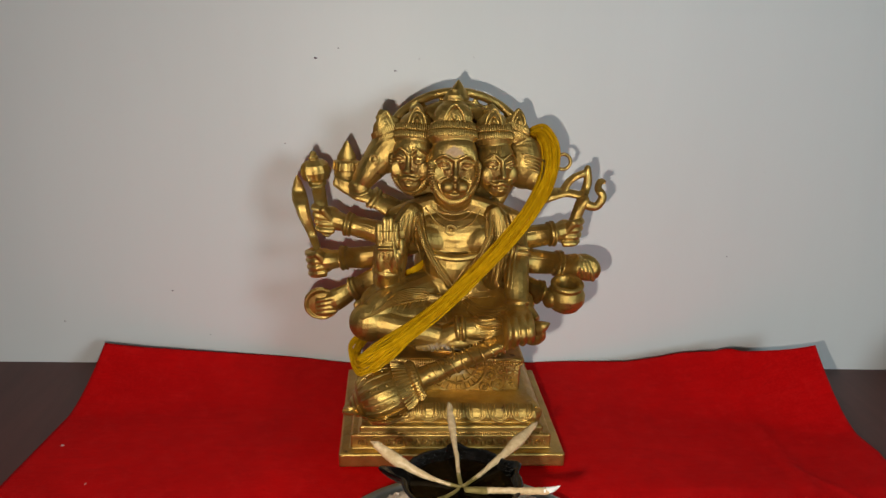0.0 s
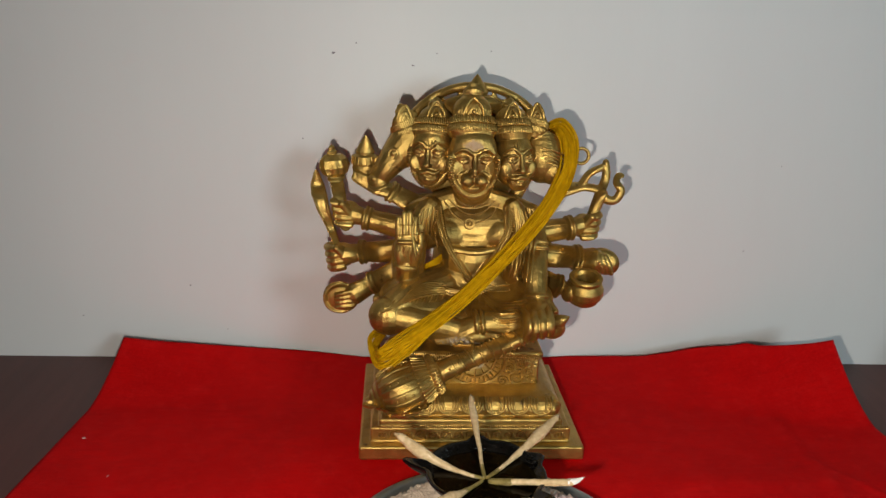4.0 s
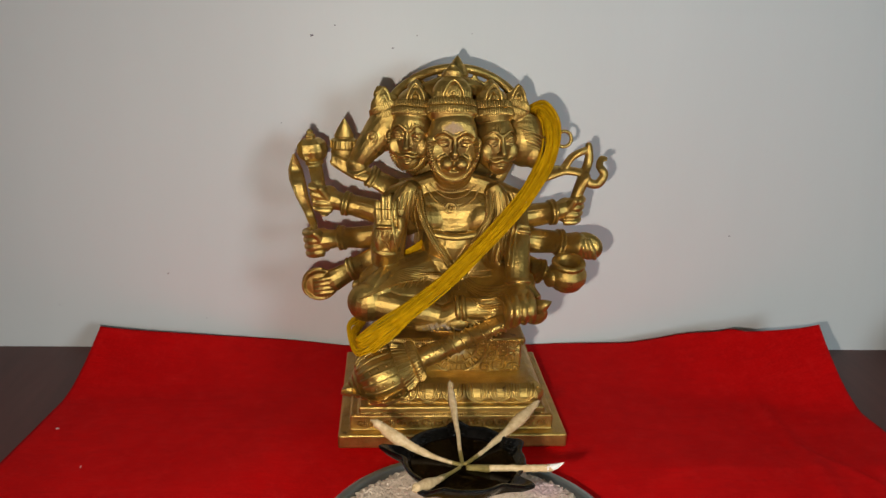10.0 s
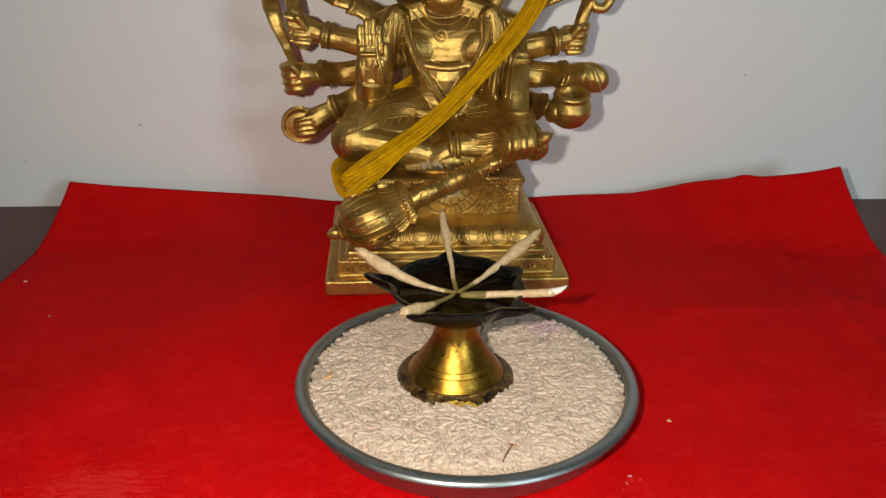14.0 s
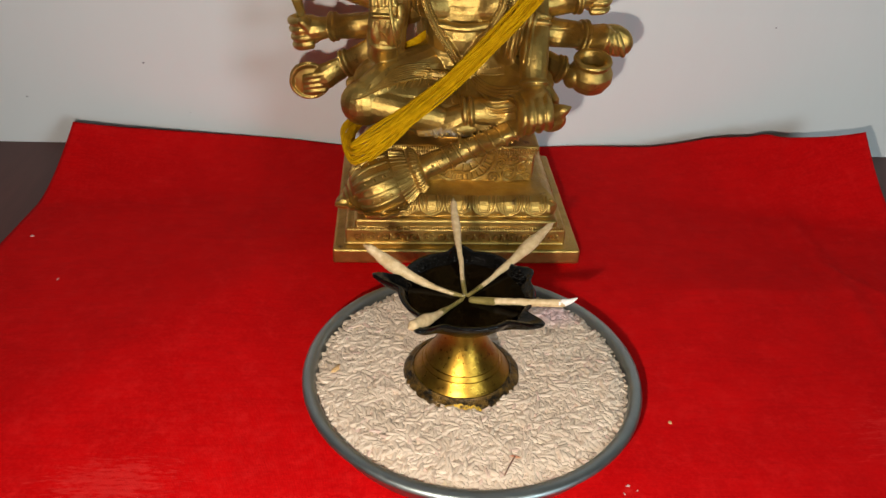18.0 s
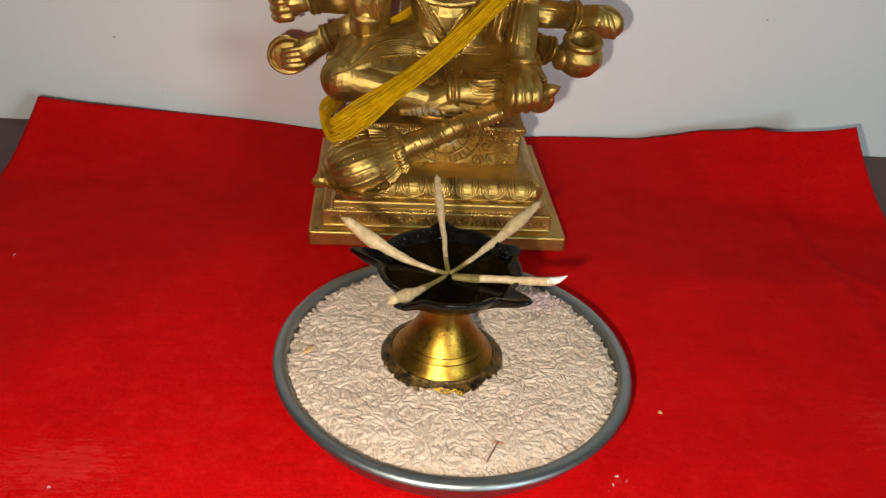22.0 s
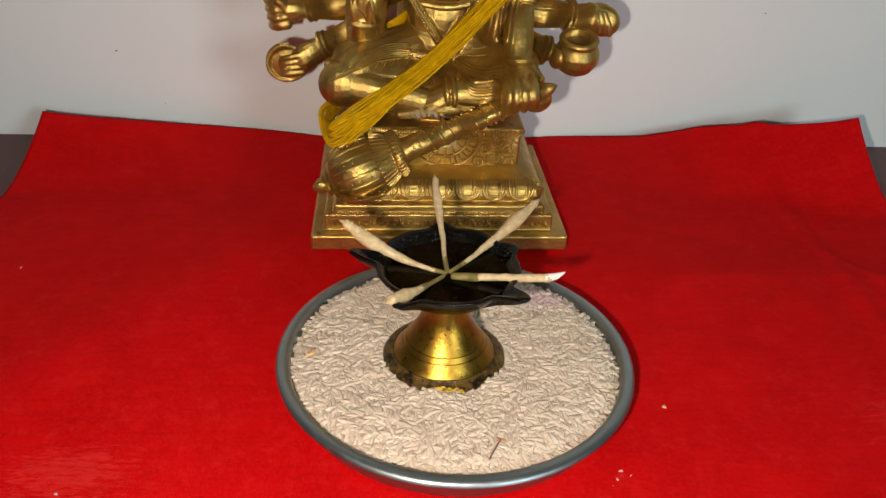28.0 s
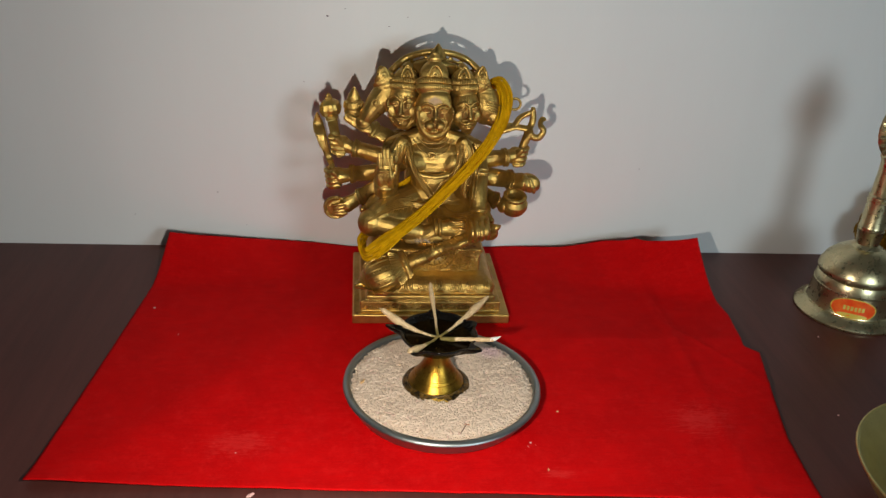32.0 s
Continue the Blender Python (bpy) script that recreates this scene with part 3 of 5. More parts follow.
def build_lamp():
    t = thing("oil_lamp", "brass oil lamp with a soot-black five-lipped bowl, standing in rice", "oil lamp", (*LAMP_AT, 0))
    foot = Geo().lathe([(0.02, 1.5), (3.2, 1.5), (3.38, 1.75), (3.42, 2.05), (3.36, 2.3), (3.12, 2.46), (2.95, 2.5), (2.84, 2.62)], seg=96)
    foot.v = [tuple(Vector(p) * (1 + 0.012 * noise.noise(Vector(p) * 3.0))) for p in foot.v]
    foot.v = [(0.935 * x, 0.935 * y, z) for x, y, z in foot.v]
    part("foot", foot, OILY, t, "oily blackened foot ring")
    cone = Geo().lathe([(2.8, 2.6), (2.66, 2.74), (2.55, 2.9), (2.36, 3.15), (2.33, 3.185), (2.275, 3.19), (2.275, 3.215), (2.295, 3.22), (2.16, 3.415), (2.135, 3.45), (2.08, 3.455), (2.08, 3.48), (2.10, 3.485),
                        (1.93, 3.70), (1.75, 3.95), (1.60, 4.2), (1.46, 4.45), (1.35, 4.7), (1.26, 4.95), (1.21, 5.25), (1.18, 5.6)], seg=96)
    cone.v = [(0.925 * x, 0.925 * y, z) for x, y, z in cone.v]
    part("stem", cone, LAMP_BRASS, t, "polished brass cone with turned rings")
    rows = []
    for r, z, w, lift in ((1.2, 5.6, 0, 0), (1.8, 5.95, 0, 0), (2.5, 6.35, 0.05, 0), (3.05, 6.8, 0.3, 0.0), (3.42, 7.15, 0.75, 0.3), (3.58, 7.36, 1.0, 0.7), (3.6, 7.44, 1.0, 0.8), (3.54, 7.5, 0.98, 0.8),
                          (3.38, 7.47, 0.92, 0.75), (3.24, 7.34, 0.75, 0.4), (3.1, 7.12, 0.45, 0.1), (2.9, 6.85, 0.15, 0), (2.2, 6.5, 0, 0), (0.02, 6.4, 0, 0)):
        ring = []
        up = min(1.0, max(0.0, (z - 5.6) / 1.8)) if r > 0.1 else 0.6
        for b in range(300):
            u = 2 * math.pi * b / 300
            k = lip_wave(u, w) if w else 1
            n = noise.noise(Vector((2.2 * math.cos(u), 2.2 * math.sin(u), z * 0.6)))
            ring.append(Vector((0.07 * up + r * k * (1 + 0.012 * n) * math.cos(u), 0.48 * up + r * k * (1 + 0.012 * n) * math.sin(u), z + lift * (k - 1) + 0.07 * n * up)))
        rows.append(ring)
    part("bowl", Geo().grid(rows), SOOT, t, "soot-blackened bowl with five narrow lips", 60)
    part("oil", Geo().lathe([(0.02, 7.0), (2.8, 7.0), (3.02, 7.03), (2.8, 6.9), (0.02, 6.8)], pose(0.07, 0.46, 0), seg=64), OIL, t, "dark lamp oil")
    # burnt crust on the inner wall at the back
    rng = random.Random(21)
    crust = Geo()
    for k in range(170):
        u = math.radians(rng.uniform(15, 165))
        r = rng.uniform(2.95, 3.35)
        crust.ball((0.07 + r * math.cos(u), 0.48 + r * math.sin(u), 6.98 + (r - 2.95) * 1.1), (rng.uniform(0.04, 0.14), rng.uniform(0.03, 0.10), rng.uniform(0.03, 0.09)), (0, 0, rng.uniform(0, 180)), 8, 5)
    part("crust", crust, CRUST, t, "shiny burnt crust")
    # turmeric pressed on the foot's front
    rows = []
    for q in range(5):
        rows.append([])
        for b in range(25):
            a = math.radians(-112 + 38 * b / 24)
            e = math.sin(math.pi * b / 24)
            z = 2.1 + q / 4 * (0.14 + 0.28 * e ** 0.5 + 0.16 * noise.noise(Vector((b * 0.33, 2, 1))))
            r = 3.25 - 0.72 * max(0.0, z - 2.15) + (0.035 if 0 < q < 4 and 0 < b < 24 else -0.04) + 0.02 * noise.noise(Vector((b * 0.9, q * 0.9, 5)))
            rows[-1].append(Vector((r * math.cos(a), r * math.sin(a), z)))
    part("turmeric_smear", Geo().grid(rows, close_u=False), TURMERIC, t, "yellow turmeric smear")
    # five cotton wicks meeting in the middle: end, radii from root to end
    ends = [((-0.28, 6.8, 8.85), (0.11, 0.12, 0.15, 0.25, 0.17)), ((-4.93, 2.6, 8.45), (0.10, 0.13, 0.23, 0.38, 0.24)), ((5.09, 5.5, 8.15), (0.10, 0.13, 0.22, 0.36, 0.20)),
            ((4.75, -1.25, 7.7), (0.17, 0.2, 0.18, 0.2, 0.21)), ((-2.75, -3.2, 7.8), (0.09, 0.10, 0.17, 0.31, 0.27))]
    for k, (e, rad) in enumerate(ends):
        e = Vector(e)
        c = Vector(((0.0, -0.1, 0.15, 0.3, -0.2)[k], (0.35, 0.2, 0.3, -0.1, -0.05)[k], 7.06))
        d = e - c
        side = Vector((-d.y, d.x, 0)).normalized()
        pts = []
        for i in range(21):
            u = i / 20
            wob = 0.09 * noise.noise(Vector((u * 4.0, k * 7.3, 0))) * min(1, 3 * u) * (1 - u * 0.6)
            pts.append(c + d * u + side * wob + Vector((0, 0, d.z * (u ** (1.3, 2.3, 1.8, 1.1, 1.5)[k] - u) + 0.5 * wob)))
        radii = []
        for i in range(21):
            x = i / 20 * 4
            j = min(3, int(x))
            f = x - j
            radii.append((rad[j] + (rad[j + 1] - rad[j]) * f * f * (3 - 2 * f)) * (1 + 0.06 * noise.noise(Vector((i * 0.7, k * 3.1, 2)))))
        root = (2, 2, 2, 4, 8)[k]
        tube = Geo().tube(pts[root:], radii[root:], 16, 3)
        tube.v = [tuple(Vector(p) + Vector((noise.noise(Vector(p) * 3.5), noise.noise(Vector(p) * 3.5 + Vector((9, 0, 0))), noise.noise(Vector(p) * 3.5 + Vector((0, 9, 0))))) * 0.03) for p in tube.v]
        w = part("wick", tube, COTTON, t, "oil-soaked twisted cotton wick")
        q = d.normalized()
        r = rad[4]
        if k == 3:
            part("wick_tip", Geo().tube([e - q * 0.15, e + q * 0.3 + Vector((0, 0, 0.12)), e + q * 0.7 + Vector((0, 0, 0.36))], [r * 1.05, r * 0.75, r * 0.06], 10, 4), COTTON_DRY, w, "dry white cotton tip")
        else:
            part("wick_tip", Geo().tube([e - q * 0.2, e + q * 0.12, e + q * 0.42], [r * 0.98, r * 0.7, r * 0.12], 12, 4), COTTON, w)
        part("wick_root", Geo().tube(pts[:root + 2], [x * 1.1 for x in radii[:root + 2]], 12, 3), COTTON_GREEN, w, "olive oil-soaked end")
    return t


# ---------------------------------------------------------------- the brass statue: one plain cast mesh
def unit(v):
    return Vector(v).normalized()


def fist(g, c, rod, out, s=1.0):
    c, rod, out = Vector(c), unit(rod), unit(out)
    g.ball(c - out * 0.35 * s, (0.75 * s, 0.6 * s, 0.85 * s))
    for i in range(4):
        k = c + rod * (i - 1.5) * 0.46 * s
        g.tube([k + out * 0.15 * s + Vector((0, 0.5, 0)) * s, k + out * 0.62 * s + Vector((0, -0.05, 0)) * s, k + out * 0.3 * s + Vector((0, -0.62, 0)) * s,
                k - out * 0.3 * s + Vector((0, -0.6, 0)) * s], 0.25 * s, 10, 4)
    g.tube([c - out * 0.5 * s + Vector((0, -0.5, 0)) * s - rod * 0.2, c - out * 0.05 * s + Vector((0, -0.85, 0)) * s + rod * 0.8 * s], 0.24 * s, 10, 3)


def arm(g, pts, radii, wrist):
    radii = [1.14 * r for r in radii]
    g.tube(pts, radii, 16, 5)
    a, b = Vector(pts[-1]), Vector(pts[-2])
    d = (b - a).normalized()
    for k, r in ((0.0, 0.17), (0.33, 0.13)):
        g.ring(Vector(wrist) + d * k, radii[-1] + 0.08, r, d, 24, 8)


def crown(g, c, r, h, lean=0.0):
    """A tapering crown of two fluted bands under a tiered point."""
    m = pose(c[0], c[1], c[2], -15, lean, 0)
    g.lathe([(r * 0.9, -0.5), (r * 1.02, -0.1), (r * 1.06, 0.1), (r * 1.03, 0.42), (r * 0.94, 0.5), (r * 0.97, 0.62), (r * 0.93, 0.95), (r * 0.82, 1.05), (r * 0.84, 0.40 * h), (r * 0.79, 0.50 * h),
             (r * 0.66, 0.61 * h), (r * 0.50, 0.68 * h), (r * 0.40, 0.71 * h), (r * 0.43, 0.76 * h), (r * 0.40, 0.82 * h), (r * 0.26, 0.89 * h), (r * 0.15, 0.96 * h), (0.03, h)], m, 28)


def crown_ornament(g, c, r, h, lean=0.0):
    m = pose(c[0], c[1], c[2], -15, lean, 0)
    for z, n, k1, k2 in ((0.16, 34, 1.03, 1.01), (0.76, 30, 0.97, 0.92)):
        for k in range(n):
            u = math.pi * (0.95 + 1.1 * k / (n - 1))
            g.tube([m @ Vector((r * k1 * math.cos(u), r * k1 * math.sin(u), z - 0.2)), m @ Vector((r * k2 * math.cos(u), r * k2 * math.sin(u), z + 0.2))], 0.075, 6, 1)
    # a leaf-shaped plate at the front
    f = m @ Vector((0, -r * 0.84, 1.0))
    for q in (1.0, 0.55):
        w = 0.42 * r * q
        g.tube([f + Vector((-w, 0.12, 0)), f + Vector((-w * 0.75, 0.15, 0.6 * q)), f + Vector((0, 0.4, 1.15 * q)), f + Vector((w * 0.75, 0.15, 0.6 * q)), f + Vector((w, 0.12, 0))], 0.1, 6, 4)
    g.ball(f + Vector((0, 0.05, 0.25)), 0.18, seg=10, rings=6)
    for side in (-1, 1):
        for q in range(3):
            p = m @ Vector((side * r * (0.55 + 0.1 * q), -r * (0.55 - 0.12 * q), 1.05))
            t = m @ Vector((side * r * (0.28 + 0.06 * q), -r * (0.34 - 0.06 * q), 0.56 * h))
            g.tube([p, (p + t) / 2 + Vector((side * 0.08, -0.08, 0)), t], [0.1, 0.11, 0.06], 6, 3)


def turned(g, start, centre, degrees):
    """Turns all that was added since start about an upright axis."""
    m = Matrix.Translation(centre) @ Matrix.Rotation(math.radians(degrees), 4, "Z") @ Matrix.Translation(-Vector(centre))
    g.v[start:] = [tuple(m @ Vector(p)) for p in g.v[start:]]


def face_form(g, c, r, muzzle):
    """A head with brow, eyes, nose, cheeks and mouth in relief."""
    x, y, z = c
    g.ball(c, r, seg=32, rings=20)
    front = y - r[1]
    k0, k1 = (-0.35, 1.15) if muzzle else (-0.25, 1.25)

    def at(dx, dy, dz):
        return (x + dx, front + dy, z + k0 + k1 * dz)
    for s in (-1, 1):
        e = s * r[0] * 0.45
        g.tube([at(s * r[0] * 0.80, 0.66, 0.66), at(s * r[0] * 0.45, 0.16, 1.04), at(s * 0.14, 0.02, 0.74)], [0.07, 0.12, 0.13], 8, 4)
        g.ball(at(e, 0.24, 0.42), (0.40, 0.24, 0.21), (0, 0, s * 16), 16, 10)
        g.tube([at(e - s * 0.46, 0.12, 0.40), at(e, -0.03, 0.66), at(e + s * 0.46, 0.38, 0.42)], 0.085, 6, 4)
        g.tube([at(e - s * 0.44, 0.14, 0.36), at(e, 0.02, 0.17), at(e + s * 0.44, 0.38, 0.38)], 0.075, 6, 4)
        g.ball(at(s * 0.22, -0.12, -0.34), (0.18, 0.2, 0.16), (0, 0, 0), 10, 8)
        g.ball(at(s * r[0] * 0.58, 0.66, -0.3), (0.62, 0.42, 0.75))
    g.tube([at(0, 0.06, 0.80), at(0, -0.10, 0.25), at(0, -0.34, -0.28)], [0.13, 0.17, 0.28], 10, 4)
    if muzzle:
        g.ball(at(0, 0.85, -1.15), (1.25, 0.8, 1.0), (0, 0, 0), 20, 14)
        for s in (-1, 1):
            g.ball(at(s * 0.50, 0.0, -0.92), (0.54, 0.52, 0.52), (0, 0, s * 12), 20, 14)
            g.tube([at(s * 0.5, -0.02, -0.30), at(s * 1.08, 0.24, -0.62), at(s * 1.12, 0.34, -1.05), at(s * 0.85, 0.26, -1.38)], [0.05, 0.09, 0.09, 0.06], 8, 4)
        g.ball(at(0, -0.24, -0.45), (0.26, 0.34, 0.24))
        g.tube([at(-0.85, 0.30, -1.30), at(-0.4, 0.05, -1.42), at(0, -0.02, -1.46), at(0.4, 0.05, -1.42), at(0.85, 0.30, -1.30)], 0.10, 8, 5)
    else:
        g.ball(at(0, 0.5, -1.05), (0.85, 0.6, 0.75), (0, 0, 0), 18, 12)
        for s in (-1, 1):
            g.tube([at(s * 0.05, -0.10, -0.68), at(s * 0.5, 0.0, -0.80), at(s * 1.0, 0.38, -0.58)], [0.17, 0.16, 0.07], 8, 4)
        g.ball(at(0, 0.0, -1.0), (0.40, 0.22, 0.12))
        g.ball(at(0, 0.02, -1.18), (0.32, 0.22, 0.10))


def beads(g, pts, radius, step):
    """A string of beads along a smooth line."""
    pts = [Vector(p) for p in pts]
    dense = []
    for i in range(len(pts) - 1):
        p0, p1, p2, p3 = pts[max(i - 1, 0)], pts[i], pts[i + 1], pts[min(i + 2, len(pts) - 1)]
        for s in range(24):
            u = s / 24
            dense.append(0.5 * (2 * p1 + (p2 - p0) * u + (2 * p0 - 5 * p1 + 4 * p2 - p3) * u * u + (3 * p1 - p0 - 3 * p2 + p3) * u ** 3))
    dense.append(pts[-1])
    run = step
    for a, b in zip(dense, dense[1:]):
        run += (b - a).length
        if run >= step:
            run = 0
            g.ball(b, radius, seg=8, rings=5)


def spiral(g, c, r, turns, hand, start, tube=0.13):
    pts = []
    for k in range(13):
        u = k / 12
        a = start + hand * turns * 2 * math.pi * u
        pts.append((c[0] + r * (1 - 0.85 * u) * math.cos(a), c[1], c[2] + r * (1 - 0.85 * u) * math.sin(a)))
    g.tube(pts, [tube * (1 - 0.3 * k / 12) for k in range(13)], 6, 2)


# how far each stretch slides along the opening camera's sight lines: x, y, z, depth, centimetres
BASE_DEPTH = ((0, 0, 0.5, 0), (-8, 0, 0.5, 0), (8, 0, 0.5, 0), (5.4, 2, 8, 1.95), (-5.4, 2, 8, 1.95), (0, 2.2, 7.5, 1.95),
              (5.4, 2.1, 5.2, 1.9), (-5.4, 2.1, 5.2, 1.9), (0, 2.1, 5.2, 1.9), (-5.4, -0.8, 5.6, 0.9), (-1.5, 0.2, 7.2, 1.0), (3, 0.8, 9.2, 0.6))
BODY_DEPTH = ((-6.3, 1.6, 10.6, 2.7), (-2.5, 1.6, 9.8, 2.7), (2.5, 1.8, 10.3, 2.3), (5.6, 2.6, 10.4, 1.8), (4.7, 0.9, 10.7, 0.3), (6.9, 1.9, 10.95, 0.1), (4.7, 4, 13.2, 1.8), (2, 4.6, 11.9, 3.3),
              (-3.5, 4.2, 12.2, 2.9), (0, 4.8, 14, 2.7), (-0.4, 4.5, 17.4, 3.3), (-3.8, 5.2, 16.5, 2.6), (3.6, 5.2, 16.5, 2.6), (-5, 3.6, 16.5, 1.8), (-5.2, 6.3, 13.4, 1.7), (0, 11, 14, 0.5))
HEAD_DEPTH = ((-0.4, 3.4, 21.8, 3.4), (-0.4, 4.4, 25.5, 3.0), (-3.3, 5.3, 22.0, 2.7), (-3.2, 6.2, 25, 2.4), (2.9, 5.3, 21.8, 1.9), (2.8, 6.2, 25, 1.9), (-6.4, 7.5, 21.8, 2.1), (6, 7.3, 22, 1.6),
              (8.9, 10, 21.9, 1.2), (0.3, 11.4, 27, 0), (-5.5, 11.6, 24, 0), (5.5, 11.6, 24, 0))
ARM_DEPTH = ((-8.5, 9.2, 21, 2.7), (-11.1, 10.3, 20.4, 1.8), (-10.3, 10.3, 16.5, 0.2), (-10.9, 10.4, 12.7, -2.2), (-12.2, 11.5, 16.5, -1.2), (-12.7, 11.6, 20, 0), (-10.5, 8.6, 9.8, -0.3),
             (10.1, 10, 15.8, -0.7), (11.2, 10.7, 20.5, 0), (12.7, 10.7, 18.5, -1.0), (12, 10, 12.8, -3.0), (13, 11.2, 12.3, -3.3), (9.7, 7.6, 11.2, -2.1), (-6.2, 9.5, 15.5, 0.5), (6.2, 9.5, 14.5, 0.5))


def slide_along_view(me):
    """Slides every stretch along the opening camera's sight lines to fit its view, by a smooth blend between the places
    above.
    """
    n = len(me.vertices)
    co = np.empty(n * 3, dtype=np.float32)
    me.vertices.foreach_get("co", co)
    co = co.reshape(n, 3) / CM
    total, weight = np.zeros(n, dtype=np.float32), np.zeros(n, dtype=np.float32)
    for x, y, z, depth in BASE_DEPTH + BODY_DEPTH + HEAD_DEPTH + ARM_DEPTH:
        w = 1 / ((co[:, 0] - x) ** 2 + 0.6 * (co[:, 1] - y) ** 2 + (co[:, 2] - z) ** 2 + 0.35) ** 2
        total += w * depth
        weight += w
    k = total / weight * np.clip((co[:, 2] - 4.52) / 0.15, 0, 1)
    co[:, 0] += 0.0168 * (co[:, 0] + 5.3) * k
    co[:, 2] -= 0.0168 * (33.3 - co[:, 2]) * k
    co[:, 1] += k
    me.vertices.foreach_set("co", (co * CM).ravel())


def build_statue():
    g = Geo()     # cast body, blended together
    d = Geo()     # crisp chased ornament on it
    # pedestal
    g.box((-8.6, 0, 0), (8.6, 15.2, 1.15), 0.12)
    g.box((-7.75, 0.8, 1.0), (7.6, 14.6, 2.35), 0.1)
    g.box((-7.1, 1.0, 2.2), (7.0, 14.4, 2.95), 0.12)
    prof = [(6.5, 1.75, 2.8), (6.85, 1.5, 3.05), (6.98, 1.42, 3.4), (6.92, 1.52, 3.75), (6.75, 1.75, 4.05), (6.45, 2.2, 4.3), (6.1, 2.9, 4.44), (5.6, 3.7, 4.5)]
    rows = []
    for w, f, z in prof:
        k = 0.5
        rows.append([Vector(p) for p in ((-w + k, f, z), (w - k, f, z), (w, f + k, z), (w, 14.2 - k, z), (w - k, 14.2, z), (-w + k, 14.2, z), (-w, 14.2 - k, z), (-w, f + k, z))])
    g.grid(rows)
    g.box((-5.35, 2.25, 4.7), (5.15, 13.6, 7.95), 0.12)
    g.box((-5.6, 2.0, 7.55), (5.4, 13.8, 8.05), 0.12)
    g.box((-5.55, 2.05, 4.75), (5.35, 13.8, 5.1), 0.1)
    # seat mass and legs
    g.ball((0, 7.0, 9.6), (6.3, 5.2, 2.2))
    g.ball((-3.8, 5.4, 11.3), (3.4, 3.6, 1.5), (0, 6, -20))
    g.ball((3.4, 5.6, 11.3), (3.0, 3.4, 1.4), (0, -6, 20))
    g.tube([(-1.5, 7.0, 11.6), (-4.6, 4.2, 11.5), (-6.3, 2.6, 10.85)], [2.1, 1.7, 1.25], 20, 6)
    g.ball((-6.45, 2.7, 10.7), (1.55, 1.5, 1.5))
    g.tube([(-6.1, 2.5, 10.7), (-3.6, 2.2, 10.3), (-1.2, 2.3, 9.7), (0.6, 2.6, 9.2)], [1.2, 1.1, 0.85, 0.7], 18, 6)
    g.tube([(1.5, 7.0, 11.6), (4.2, 4.5, 11.2), (5.6, 3.4, 10.5)], [2.1, 1.6, 1.15], 20, 6)
    g.tube([(5.3, 3.0, 10.4), (2.6, 2.5, 10.35), (0.4, 2.5, 10.3)], [1.05, 0.95, 0.78], 18, 6)
    g.tube([(0.4, 2.5, 10.2), (-1.2, 2.2, 9.6), (-2.7, 2.2, 9.1)], [0.75, 0.85, 0.55], 14, 5)
    for k in (0.15, 0.6):
        g.ring((k, 2.5, 10.3), 0.86, 0.17, (1, 0, 0.1), 24, 8)
    g.tube([(-7.3, 5.5, 11.0), (-5.0, 3.7, 12.0), (-2.0, 4.0, 12.2), (0, 4.2, 12.0)], [0.5, 0.5, 0.4, 0.4], 10, 5)
    # rounded back of the seat
    g.ball((0, 11, 13), (2.9, 2.0, 5.2))
    # torso
    g.ball((0.1, 7.2, 12.6), (2.9, 2.5, 1.9))
    g.ball((0.1, 7.0, 14.3), (2.45, 2.3, 2.6))
    g.ball((0.0, 6.9, 16.7), (3.6, 2.5, 2.1))
    g.ball((-1.5, 5.55, 16.6), (1.6, 1.1, 1.1))
    g.ball((1.4, 5.55, 16.6), (1.6, 1.1, 1.1))
    g.tube([(-4.3, 8.0, 17.1), (-2, 7.4, 18.3), (0, 7.2, 18.7), (2, 7.4, 18.3), (4.4, 8.0, 17.1)], [1.35, 1.25, 1.3, 1.25, 1.35], 18, 5)
    g.tube([(-0.2, 7.2, 18.2), (-0.2, 6.4, 20.2)], 1.45, 18, 3)
    # shawl over both shoulders
    g.tube([(-3.3, 6.3, 18.4), (-4.25, 5.9, 16.8), (-4.4, 5.8, 15.0), (-4.5, 5.6, 13.4), (-4.7, 5.2, 12.2)], [0.9, 0.95, 0.8, 0.7, 0.8], 14, 5)
    g.tube([(3.0, 6.3, 18.4), (3.7, 5.8, 16.8), (3.5, 5.6, 15.0), (3.0, 5.3, 13.4), (3.2, 4.9, 12.3)], [0.8, 0.85, 0.8, 0.7, 0.7], 14, 5)
    # raised open hand
    g.tube([(-4.4, 7.8, 17.0), (-5.2, 7.4, 14.6), (-5.3, 6.4, 12.9)], [1.15, 1.1, 1.0], 16, 5)
    g.tube([(-5.3, 6.4, 12.9), (-5.1, 5.0, 13.4), (-5.05, 4.3, 14.4)], [1.0, 0.95, 0.82], 16, 5)
    g.ball((-5.1, 4.05, 15.5), (1.08, 0.58, 1.4))
    g.ball((-4.5, 3.72, 15.2), (0.5, 0.48, 1.0), (0, 14, 0))
    g.ball((-5.7, 3.8, 15.1), (0.36, 0.36, 0.85), (0, -8, 0))
    for k, (x, top) in enumerate(((-5.85, 18.15), (-5.4, 18.55), (-4.95, 18.6), (-4.52, 18.2))):
        g.tube([(x * 0.99, 4.0, 16.2), (x, 3.95, 17.2), (x, 4.0, top - 0.2)], [0.26, 0.25, 0.21], 10, 4)
        for z in (16.75, 17.5):
            d.ring((x, 3.95, z), 0.24, 0.045, (0, 0, 1), 12, 5)
